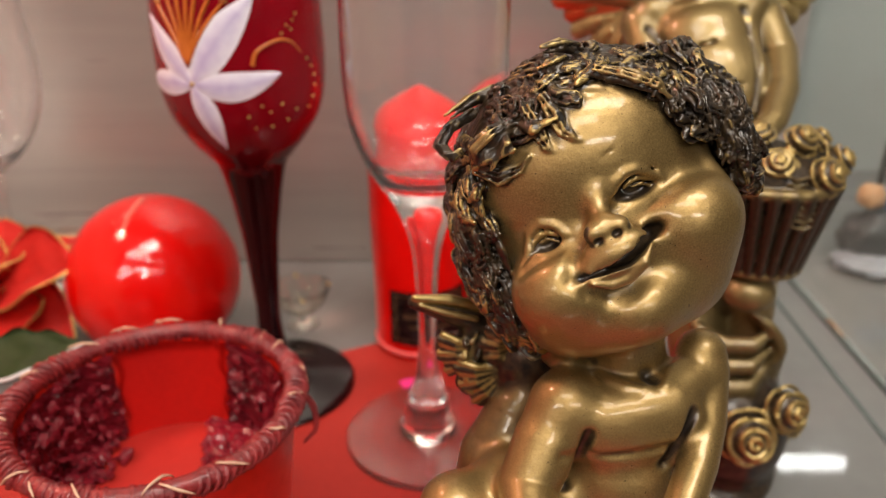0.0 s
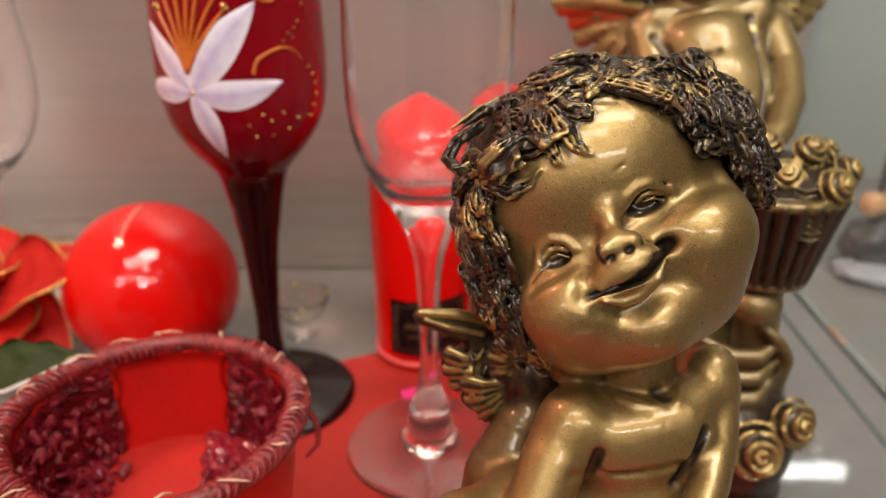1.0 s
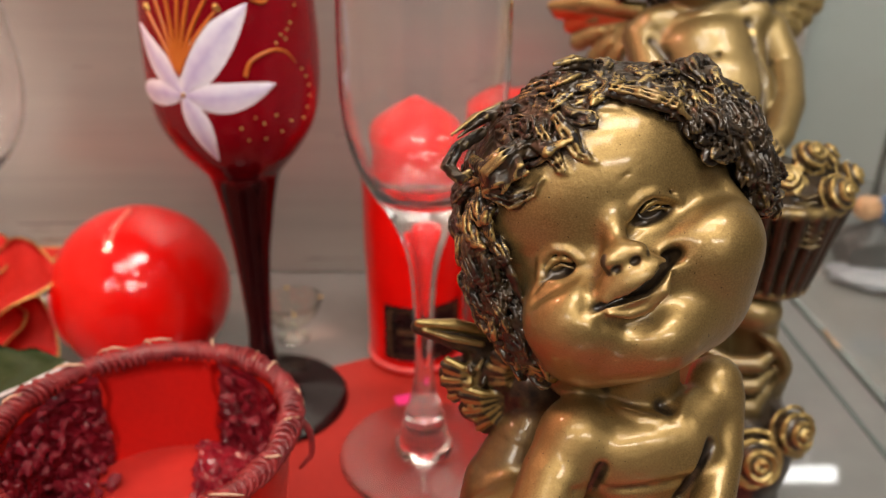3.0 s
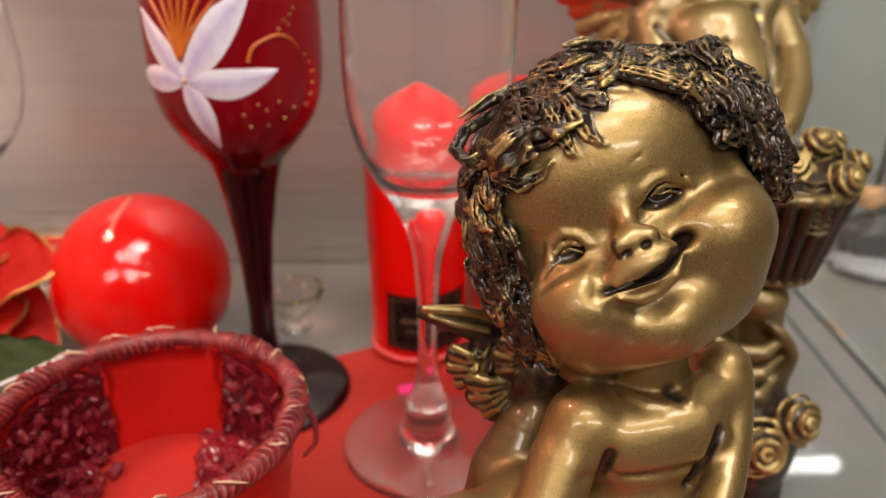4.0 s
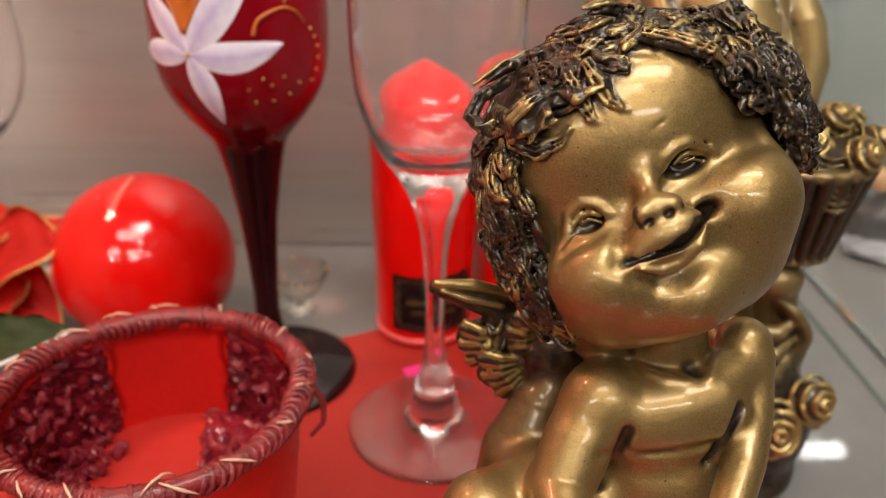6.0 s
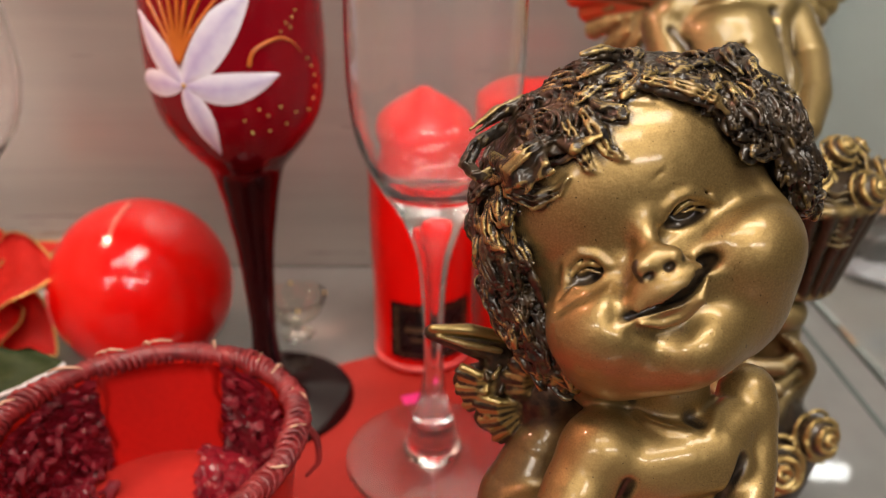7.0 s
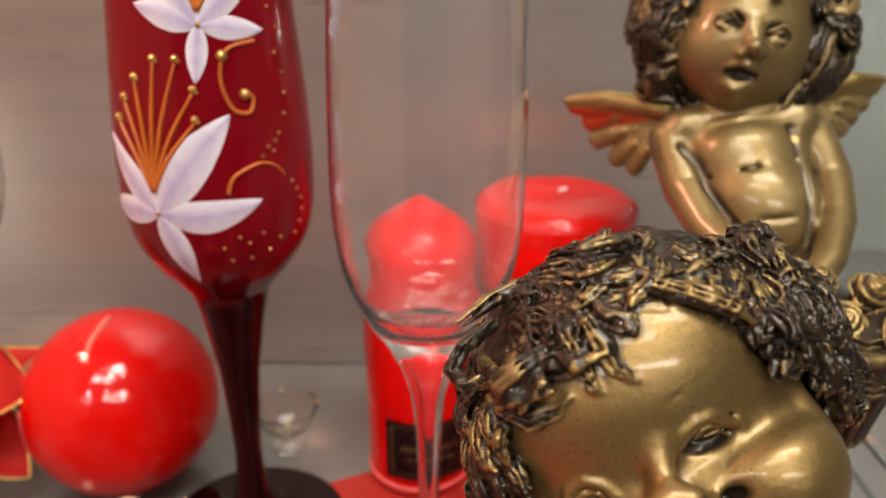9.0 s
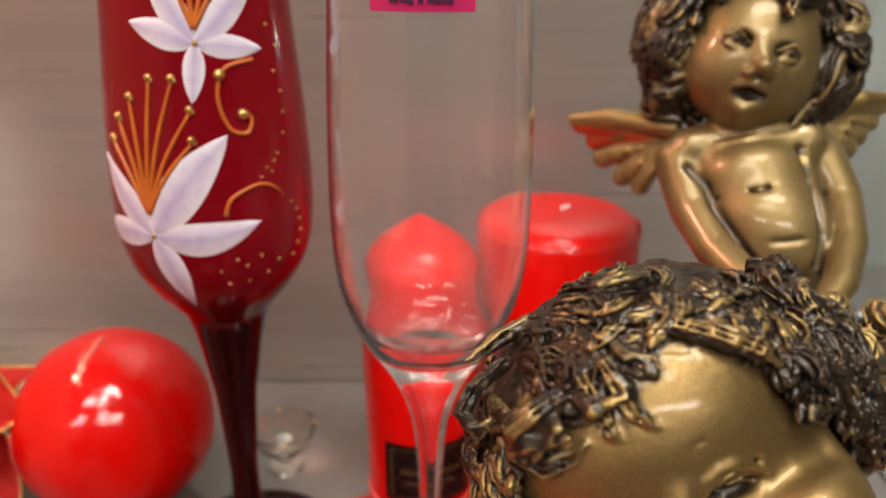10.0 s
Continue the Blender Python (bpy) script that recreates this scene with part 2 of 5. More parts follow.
def smooth_profile(pts, steps=6):
    """Catmull-Rom through (r, z) points."""
    out = []
    for i in range(len(pts) - 1):
        p0, p1, p2, p3 = pts[max(i - 1, 0)], pts[i], pts[i + 1], pts[min(i + 2, len(pts) - 1)]
        for s in range(steps):
            t = s / steps
            out.append(tuple(0.5 * (2 * b + (c - a) * t + (2 * a - 5 * b + 4 * c - d) * t * t + (3 * b - a - 3 * c + d) * t ** 3) for a, b, c, d in zip(p0, p1, p2, p3)))
    out.append(tuple(pts[-1]))
    return out


def lathe(profile, seg=72, closed=False, wobble=0.0):
    """Turns (r, z) in metres about z; ends with r = 0 close in a point."""
    bm = bmesh.new()
    rings = []
    for j, (r, z) in enumerate(profile):
        if r < 1e-6:
            rings.append([bm.verts.new((0, 0, z))])
        else:
            rings.append([bm.verts.new((r * (1 + wobble * noise.noise((math.cos(a) * 2, math.sin(a) * 2, z * 40))) * math.cos(a), r * (1 + wobble * noise.noise((math.cos(a) * 2, math.sin(a) * 2, z * 40))) * math.sin(a), z)) for a in (2 * math.pi * i / seg for i in range(seg))])
    pairs = list(zip(rings, rings[1:])) + ([(rings[-1], rings[0])] if closed else [])
    for a, b in pairs:
        for i in range(seg):
            k = (i + 1) % seg
            if len(a) == 1 and len(b) == 1:
                continue
            if len(a) == 1:
                bm.faces.new((a[0], b[k], b[i]))
            elif len(b) == 1:
                bm.faces.new((a[i], a[k], b[0]))
            else:
                bm.faces.new((a[i], a[k], b[k], b[i]))
    bmesh.ops.recalc_face_normals(bm, faces=bm.faces[:])
    return bm


def tube(points, radius, sides=8, taper=None, bm=None, cap=True):
    """A tube along points; taper: a function of 0..1 that scales the radius."""
    bm = bm or bmesh.new()
    pts = [Vector(p) for p in points]
    rings, prev = [], None
    for i, p in enumerate(pts):
        d = (pts[min(i + 1, len(pts) - 1)] - pts[max(i - 1, 0)]).normalized()
        if prev is None:
            prev = d.orthogonal().normalized()
        prev = (prev - d * prev.dot(d)).normalized()
        q = d.cross(prev)
        r = radius * (taper(i / (len(pts) - 1)) if taper else 1)
        rings.append([bm.verts.new(p + r * (math.cos(a) * prev + math.sin(a) * q)) for a in (2 * math.pi * k / sides for k in range(sides))])
    for a, b in zip(rings, rings[1:]):
        for i in range(sides):
            bm.faces.new((a[i], a[(i + 1) % sides], b[(i + 1) % sides], b[i]))
    if cap:
        bm.faces.new(rings[0][::-1])
        bm.faces.new(rings[-1])
    return bm


def lathe_part(profile, lo, hi, seg=96):
    """The band of a turned solid whose faces lie between the heights lo and hi."""
    bm = lathe(profile, seg)
    bmesh.ops.delete(bm, geom=[f for f in bm.faces if not lo <= f.calc_center_median().z < hi], context="FACES")
    return bm


def mm(*v):
    return tuple(x / 1000 for x in v)


# ---- clay: figures sculpted from joined and cut solids on a grid ----


def grain(P, seed):
    """Smooth lattice noise in 0..1 at the rows of P."""
    table = np.random.RandomState(seed).rand(24, 24, 24)
    i = np.floor(P).astype(int)
    f = P - i
    f = f * f * (3 - 2 * f)
    out = 0
    for a in (0, 1):
        for b in (0, 1):
            for c in (0, 1):
                w = (f[:, 0] if a else 1 - f[:, 0]) * (f[:, 1] if b else 1 - f[:, 1]) * (f[:, 2] if c else 1 - f[:, 2])
                out = out + w * table[(i[:, 0] + a) % 24, (i[:, 1] + b) % 24, (i[:, 2] + c) % 24]
    return out


class Clay:
    """Solids in millimetres, melted together on a grid of step h. Each carries paint: umber mixed with painted shade,
    and gild (gold, or orange-red below zero).
    """

    def __init__(self, lo, hi, h):
        self.lo, self.h = np.array(lo, float), h
        n = np.ceil((np.array(hi) - self.lo) / h).astype(int) + 1
        self.ax = [(self.lo[i] + h * np.arange(n[i])).astype(np.float32) for i in range(3)]
        self.d, self.wash_shade, self.gild = np.full(n, 50, np.float32), np.zeros(n, np.float32), np.zeros(n, np.float32)

    def window(self, lo, hi):
        sl = []
        for i in range(3):
            a = int(max(0, math.floor((lo[i] - self.lo[i]) / self.h)))
            b = int(min(len(self.ax[i]), math.ceil((hi[i] - self.lo[i]) / self.h) + 1))
            if b <= a:
                return None, None
            sl.append(slice(a, b))
        X, Y, Z = np.meshgrid(*[self.ax[i][sl[i]] for i in range(3)], indexing="ij", sparse=True)
        return tuple(sl), (X, Y, Z)

    def put(self, sl, b, k, wash_shade, gild, cut):
        a = self.d[sl]
        if cut:
            t = np.clip(0.5 - 0.5 * (a + b) / k, 0, 1)
            self.d[sl] = a + (-b - a) * t + k * t * (1 - t)
        else:
            t = np.clip(0.5 + 0.5 * (a - b) / k, 0, 1)
            self.d[sl] = a + (b - a) * t - k * t * (1 - t)
        if wash_shade is not None:
            self.wash_shade[sl] += (wash_shade - self.wash_shade[sl]) * t
        if gild is not None:
            self.gild[sl] += (gild - self.gild[sl]) * t

    def ell(self, c, r, k=2.0, axes=None, wash_shade=0.0, gild=0.0, cut=False):
        r = (r, r, r) if isinstance(r, (int, float)) else r
        e = max(r) + k + 2 * self.h
        sl, g = self.window([v - e for v in c], [v + e for v in c])
        if sl is None:
            return
        D = [g[i] - c[i] for i in range(3)]
        if axes is not None:
            D = [axes[j][0] * D[0] + axes[j][1] * D[1] + axes[j][2] * D[2] for j in range(3)]
        q = [D[i] / r[i] for i in range(3)]
        k0 = np.sqrt(q[0] ** 2 + q[1] ** 2 + q[2] ** 2)
        k1 = np.sqrt((q[0] / r[0]) ** 2 + (q[1] / r[1]) ** 2 + (q[2] / r[2]) ** 2) + 1e-6
        self.put(sl, k0 * (k0 - 1) / k1, k, wash_shade, gild, cut)

    def rod(self, pts, radii, k=1.5, wash_shade=0.0, gild=0.0, cut=False, normal=None, flat=1.0):
        """A tapered chain; with a normal it is flattened along it by flat."""
        pts = [np.array(p, float) for p in pts]
        radii = [radii] * len(pts) if isinstance(radii, (int, float)) else radii
        e = max(radii) + k + 2 * self.h
        sl, g = self.window(np.min(pts, 0) - e, np.max(pts, 0) + e)
        if sl is None:
            return
        best = None
        for p, q, ra, rb in zip(pts, pts[1:], radii, radii[1:]):
            v = q - p
            t = np.clip(((g[0] - p[0]) * v[0] + (g[1] - p[1]) * v[1] + (g[2] - p[2]) * v[2]) / max(v @ v, 1e-9), 0, 1)
            D = [g[i] - p[i] - t * v[i] for i in range(3)]
            sq = D[0] ** 2 + D[1] ** 2 + D[2] ** 2
            if normal is not None:
                sq = sq + (flat * flat - 1) * (D[0] * normal[0] + D[1] * normal[1] + D[2] * normal[2]) ** 2
            b = np.sqrt(sq) - (ra + (rb - ra) * t)
            best = b if best is None else np.minimum(best, b)
        self.put(sl, best, k, wash_shade, gild, cut)

    def value(self, q):
        """The field at q, between the grid's places."""
        g = np.clip((q - self.lo) / self.h, 0, np.array(self.d.shape) - 1.001)
        i = g.astype(int)
        f = g - i
        b = self.d[i[0]:i[0] + 2, i[1]:i[1] + 2, i[2]:i[2] + 2]
        b = b[0] * (1 - f[0]) + b[1] * f[0]
        b = b[0] * (1 - f[1]) + b[1] * f[1]
        return b[0] * (1 - f[2]) + b[1] * f[2]

    def touch(self, p, way=(0, 0.901, -0.434), sink=0.0):
        """The skin's place met from p along way; sink: how far below it."""
        way = np.array(way)
        q = np.array(p, float) - way * 16
        for _ in range(140):
            if self.value(q) < 0:
                for k in range(8):
                    q = q + way * (0.25 * 0.5 ** (k + 1)) * (1 if self.value(q) > 0 else -1)
                return tuple(q + way * sink)
            q = q + way * 0.25
        return tuple(p)

    def bleed(self, lo, hi, reach, amount):
        """Umber that ran from the hair on to the skin beside it."""
        sl, _ = self.window(lo, hi)
        m = (self.wash_shade[sl] > 0.5).astype(np.float32)
        for _ in range(int(reach / self.h)):
            for ax in range(3):
                m = (m + np.roll(m, 1, ax) + np.roll(m, -1, ax)) / 3
        self.wash_shade[sl] = np.maximum(self.wash_shade[sl], np.clip(m * amount, 0, 1))

    def path(self, pts, sink=0.0, way=(0, 0.901, -0.434)):
        return [self.touch(p, way, sink) for p in pts]

    def ruffle(self, lo, hi, amp, size, seed, gold):
        """Chops the umber hair into sharp swirling ridges and brushes gold along their crests."""
        sl, g = self.window(lo, hi)
        near = (self.wash_shade[sl] > 0.3) & (np.abs(self.d[sl]) < 4)
        P = np.argwhere(near)
        Q = np.stack([g[i].ravel()[P[:, i]] for i in range(3)], 1).astype(np.float64)
        warp = np.stack([grain(Q / 5.0, seed + 1), grain(Q / 5.0, seed + 2), grain(Q / 5.0, seed + 3)], 1) - 0.5
        flow = grain((Q + warp * 3) / (size * 3.2), seed + 7) * 7.5 + 0.5 * grain(Q / 1.6, seed + 9)
        strand = 1 - np.abs(np.sin(math.pi * flow))
        chop = (1 - np.abs(2 * grain((Q + warp * 6) / size, seed + 11) - 1)) ** 1.5
        ridge = 0.6 * strand + 0.4 * chop
        patch = np.clip((grain(Q / 6.0, seed + 20) - 0.34) * 4, 0, 1)
        crest = np.clip((ridge - 0.40) * 4.0, 0, 1)
        d, gl = self.d[sl], self.gild[sl]
        d[near] -= (amp * (ridge - 0.5)).astype(np.float32)
        gl[near] = np.clip(gl[near] * 0.6 + gold * crest * (0.6 + 0.4 * patch), 0, 1).astype(np.float32)

    def darken_hollows(self, reach, amount):
        """Umber antiquing and painted shade in the creases of the cast, where the form is hollow over reach."""
        d, n = self.d, max(1, int(round(reach / self.h)))
        m = np.zeros_like(d)
        for ax in range(3):
            a, b = [slice(None)] * 3, [slice(None)] * 3
            a[ax], b[ax] = slice(2 * n, None), slice(0, -2 * n)
            mid = [slice(None)] * 3
            mid[ax] = slice(n, -n)
            m[tuple(mid)] += (d[tuple(a)] + d[tuple(b)]) / 6
            for edge in (slice(0, n), slice(-n, None)):
                rim = [slice(None)] * 3
                rim[ax] = edge
                m[tuple(rim)] += d[tuple(rim)] / 3
        hollow = np.clip((d - m) * amount - 0.05, 0, 0.9) * (np.abs(d) < 2)
        self.wash_shade = np.maximum(self.wash_shade, hollow.astype(self.wash_shade.dtype))

    def dark_line(self, pts, radius, wash_shade=1.0):
        """Umber and painted-in shade along a line, with a soft edge."""
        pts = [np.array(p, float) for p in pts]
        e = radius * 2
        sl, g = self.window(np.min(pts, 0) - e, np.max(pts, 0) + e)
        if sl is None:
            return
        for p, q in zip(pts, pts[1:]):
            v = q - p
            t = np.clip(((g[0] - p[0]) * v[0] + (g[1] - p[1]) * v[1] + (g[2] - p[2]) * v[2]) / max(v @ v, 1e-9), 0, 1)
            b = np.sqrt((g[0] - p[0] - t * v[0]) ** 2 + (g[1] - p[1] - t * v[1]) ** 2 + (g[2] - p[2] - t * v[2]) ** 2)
            self.wash_shade[sl] = np.maximum(self.wash_shade[sl], wash_shade * np.clip(1.6 - 1.2 * b / radius, 0, 1))

    def dry_brush(self, lo, hi, reach, amount, seed):
        """Gold dry-brushed on the raised crests of the umber hair, in patches."""
        sl, g = self.window(lo, hi)
        d, n = self.d[sl], max(1, int(round(reach / self.h)))
        raised = -d.copy()
        for ax in range(3):
            raised += (np.roll(d, n, ax) + np.roll(d, -n, ax)) / 6
        P = np.argwhere((self.wash_shade[sl] > 0.3) & (np.abs(d) < 1.2))
        Q = np.stack([g[i].ravel()[P[:, i]] for i in range(3)], 1).astype(np.float64)
        patch = np.clip(grain(Q / 7.0, seed) * 1.5 - 0.1, 0.35, 1.1)
        key = tuple(P.T)
        crest = np.clip(raised[key] * amount - 0.35, 0, 1) * patch
        gl, wa = self.gild[sl], self.wash_shade[sl]
        gl[key] = np.maximum(gl[key] * 0.25, crest)
        wa[key] = np.maximum(wa[key] - 0.25 * crest, 0)

    def skin(self, origin):
        d = self.d
        n = np.array(d.shape)
        ins = d < 0
        c = [ins[i:n[0] - 1 + i, j:n[1] - 1 + j, k:n[2] - 1 + k] for i in (0, 1) for j in (0, 1) for k in (0, 1)]
        some, every = c[0].copy(), c[0].copy()
        for x in c[1:]:
            some |= x
            every &= x
        cell = np.argwhere(some & ~every)
        off = np.array([(i, j, k) for i in (0, 1) for j in (0, 1) for k in (0, 1)])
        idx = cell[:, None, :] + off[None]
        val = d[idx[..., 0], idx[..., 1], idx[..., 2]]
        pos, cnt = np.zeros((len(cell), 3)), np.zeros(len(cell))
        for a in range(8):
            for b in range(a + 1, 8):
                if abs(off[a] - off[b]).sum() == 1:
                    cr = (val[:, a] < 0) != (val[:, b] < 0)
                    t = np.where(cr, val[:, a] / np.where(cr, val[:, a] - val[:, b], 1), 0)
                    pos += np.where(cr[:, None], off[a] + (off[b] - off[a]) * t[:, None], 0)
                    cnt += cr
        vert = (self.lo + (cell + pos / cnt[:, None]) * self.h - np.array(origin)) / 1000
        ids = np.full(n - 1, -1, np.int64)
        ids[cell[:, 0], cell[:, 1], cell[:, 2]] = np.arange(len(cell))
        quads = []
        for ax in range(3):
            u, v = (ax + 1) % 3, (ax + 2) % 3
            lo_s, hi_s = [slice(None)] * 3, [slice(None)] * 3
            lo_s[ax], hi_s[ax] = slice(0, -1), slice(1, None)
            A, B = ins[tuple(lo_s)], ins[tuple(hi_s)]
            e = np.argwhere(A != B)
            ok = (e[:, u] > 0) & (e[:, v] > 0) & (e[:, u] < n[u] - 1) & (e[:, v] < n[v] - 1)
            e = e[ok]
            du, dv = np.eye(3, dtype=int)[u], np.eye(3, dtype=int)[v]
            q = np.stack([ids[tuple((e - du - dv).T)], ids[tuple((e - dv).T)], ids[tuple(e.T)], ids[tuple((e - du).T)]], 1)
            flip = ~A[tuple(e.T)]
            q[flip] = q[flip][:, ::-1]
            quads.append(q)
        quads = np.concatenate(quads)
        paint = [grid[idx[..., 0], idx[..., 1], idx[..., 2]].mean(1) for grid in (self.wash_shade, self.gild)]
        # rub the bare skin smooth, leave the carved hair crisp
        for _ in range(3):
            mid = vert[quads].mean(1)
            near, hits = np.zeros_like(vert), np.zeros(len(vert))
            for j in range(4):
                for ax in range(3):
                    near[:, ax] += np.bincount(quads[:, j], mid[:, ax], len(vert))
                hits += np.bincount(quads[:, j], None, len(vert))
            give = np.where(paint[0] < 0.45, 0.8, 0.1)[:, None] * (hits > 0)[:, None]
            vert = vert + (near / np.maximum(hits, 1)[:, None] - vert) * give
        return vert, quads, paint


def cast(name, origin, *clays):
    """One mesh from one or more clays."""
    verts, quads, wash_shade, gild, n = [], [], [], [], 0
    for c in clays:
        v, q, (w, g) = c.skin(origin)
        verts.append(v), quads.append(q + n), wash_shade.append(w), gild.append(g)
        n += len(v)
    me = bpy.data.meshes.new(name)
    me.from_pydata(np.concatenate(verts).tolist(), [], np.concatenate(quads).tolist())
    for key, grid in (("wash_shade", wash_shade), ("gild", gild)):
        me.attributes.new(key, "FLOAT", "POINT").data.foreach_set("value", np.concatenate(grid).astype(np.float32))
    me.polygons.foreach_set("use_smooth", [True] * len(me.polygons))
    return me


def axes_from(right, front):
    r = Vector(right).normalized()
    f = Vector(front)
    f = (f - r * f.dot(r)).normalized()
    u = f.cross(r) if f.cross(r).z > 0 else r.cross(f)
    return [tuple(r), tuple(u), tuple(f)]


def tress(clay, pts, centre, width, strands, rng, gold=0.6, dark=(0.6, 1.0), flat=2.0, body=1.0):
    """One lock of hair: a flat dark body with parallel strands in relief that gather at the tip."""
    P = np.array(pts, float)
    n = len(P)
    out = P - np.array(centre)
    out /= np.linalg.norm(out, axis=1)[:, None] + 1e-6
    go = np.gradient(P, axis=0)
    side = np.cross(go, out)
    side /= np.linalg.norm(side, axis=1)[:, None] + 1e-6
    t = np.linspace(0, 1, n)
    swell = np.interp(t, (0, 0.35, 0.7, 1), (0.75, 1.0, 0.8, 0.12))
    mid = out[n // 2]
    clay.rod(P - out * width * 0.5, list(np.maximum(width * 0.8 * swell, 0.4) * body), 0.4, 1.0, 0.0, False, mid, flat)
    thin = width / strands
    for j in range(strands):
        o = (j + 0.5) / strands * 2 - 1
        wave = 0.12 * width * np.sin(t * rng.uniform(3, 6) + rng.uniform(0, 6))
        Q = P + side * ((o * width * 0.85 * swell + wave * swell)[:, None]) + out * ((width * (0.30 - 0.34 * o * o) * (0.4 + swell * 0.6))[:, None])
        bright = rng.uniform(0.4, 1.0) if rng.random() < gold else 0.0
        clay.rod(Q, list(np.maximum(thin * 0.72 * (0.35 + 0.65 * swell), 0.36)), 0.22, rng.uniform(*dark), bright)


def tresses(clay, c, r, axes, count, region, length, width, strands, rng, crown=(-0.1, 0.75, -0.65), swirl=0.6, curl=0.9, lift=0.08, gold=0.6, dark=(0.6, 1.0), steps=7):
    """Locks laid over the ellipsoid (c, r) where region(right, up, front) holds, flowing away from the crown."""
    A = np.array(axes)
    r, c = np.array(r, float), np.array(c, float)
    crown = np.array(crown) / np.linalg.norm(crown)
    for i in range(count):
        z = 1 - 2 * (i + 0.5) / count
        a = i * 2.399963 + rng.uniform(-0.3, 0.3)
        p = np.array((math.sqrt(1 - z * z) * math.cos(a), z, math.sqrt(1 - z * z) * math.sin(a)))
        if not region(*(p * r)):
            continue
        away = -(crown - p * (p @ crown))
        away /= np.linalg.norm(away) + 1e-6
        turn = rng.uniform(-swirl, swirl) + 0.5 * math.sin(p[0] * 5 + p[1] * 4)
        go = away * math.cos(turn) + np.cross(p, away) * math.sin(turn)
        bend = rng.choice((-1, 1)) * rng.uniform(0.3, 1.0) * curl
        L, w = length * rng.uniform(0.75, 1.3), width * rng.uniform(0.75, 1.3)
        rise = lift * rng.uniform(0.5, 1.5)
        pts = []
        for k in range(steps + 1):
            t = k / steps
            pts.append(c + (p * (1 + rise * math.sin(math.pi * (0.1 + 0.75 * t)) + 0.02 * t * t) * r) @ A)
            p = p + go * (L / steps / r.mean())
            p /= np.linalg.norm(p)
            if k > 2 and not region(*(p * r)):
                break
            go = go + np.cross(p, go) * bend * (0.25 + 1.5 * t) / steps * 2
            go -= p * (go @ p)
            go /= np.linalg.norm(go)
        tress(clay, pts, c, w, strands, rng, gold, dark)


def rose(clay, c, axis, R, rng, gold=0.9):
    """A rose: a dark heart with rings of overlapping gilt petal rims."""
    ax = Vector(axis).normalized()
    u = ax.orthogonal().normalized()
    v = ax.cross(u)
    c = Vector(c)
    clay.ell(tuple(c - ax * R * 0.15), R * 0.82, 1.0, None, 0.9, 0.0)
    for ring, (rad, up, n) in enumerate(((0.2, 0.62, 2), (0.5, 0.5, 3), (0.82, 0.15, 4), (1.0, -0.3, 5))):
        for j in range(n):
            a0 = 2 * math.pi * j / n + ring * 0.7 + rng.uniform(-0.2, 0.2)
            pts = []
            for s in range(6):
                a = a0 + (s / 5 - 0.5) * 2 * math.pi / n * 1.15
                rr = rad * R * (0.92 + 0.14 * math.sin(math.pi * s / 5))
                pts.append(tuple(c + u * rr * math.cos(a) + v * rr * math.sin(a) + ax * R * (up + 0.12 * math.sin(math.pi * s / 5))))
            clay.rod(pts, [R * 0.06] + [R * 0.105] * 4 + [R * 0.06], 0.3, 0.1, gold)


# ---- cabinet ----
thing("shelf", box_bm(-0.499, 1.2, -0.12, 0.60, -0.012, 0.0), M_SHELF, Matrix(), "glossy grey display shelf", "shelf", kind="structure", smooth=False)
thing("wall_back", box_bm(-0.499, 0.194, 0.432, 0.452, 0.001, 0.9), M_WALL, Matrix(), "grey satin back panel of the display cabinet", "wall", kind="structure", smooth=False)
thing("wall_back_side", box_bm(0.206, 1.2, 0.60, 0.62, -0.012, 0.9), M_BAY, Matrix(), "grey back panel of the neighbouring bay", "wall", kind="structure", smooth=False)
# Out-of-view salmon reflector, added only to give the back panel a pink reflection.
thing("salmon_reflector_left", box_bm(-0.52, -0.50, -0.75, 0.60, -0.3, 0.45), M_SALMON, Matrix(), "unseen salmon card added to tint the back panel's reflection", "wall", kind="structure", smooth=False)
thing("floor", box_bm(-3, 3, -4, 1.2, -1.02, -1.0), M_FLOOR, Matrix(), "tiled shop floor", "floor", kind="structure", smooth=False)
thing("ceiling", box_bm(-3, 3, -4, 1.2, 1.6, 1.62), M_ROOM, Matrix(), "pale shop ceiling", "ceiling", kind="structure", smooth=False)
thing("wall_south", box_bm(-3, 3, -4.02, -4, -1, 1.6), M_ROOM, Matrix(), "pale shop wall", "wall", kind="structure", smooth=False)
thing("wall_north", box_bm(-3, 3, 1.2, 1.22, -1, 1.6), M_ROOM, Matrix(), "pale shop wall", "wall", kind="structure", smooth=False)
thing("wall_west", box_bm(-3.02, -3, -4, 1.2, -1, 1.6), M_ROOM, Matrix(), "pale shop wall", "wall", kind="structure", smooth=False)
thing("wall_east", box_bm(3, 3.02, -4, 1.2, -1, 1.6), M_ROOM, Matrix(), "pale shop wall", "wall", kind="structure", smooth=False)
thing("trim_edge", box_bm(0.1992, 0.2062, -0.12, 0.598, 0.0, 0.0022), M_EDGE, Matrix(), "dark seam strip of the side glass", "trim", kind="structure", smooth=False)
thing("trim_joint", box_bm(0.1818, 0.1842, -0.12, 0.431, 0.0, 0.0006), M_EDGE, Matrix(), "thin dark joint in the shelf", "trim", kind="structure", smooth=False)
side = thing("window_side", box_bm(0.199, 0.205, 0.10, 0.597, 0.003, 0.9), M_PANE, Matrix(), "clear glass side pane of the cabinet", "glass pane", kind="structure", smooth=False)
side.visible_shadow = False
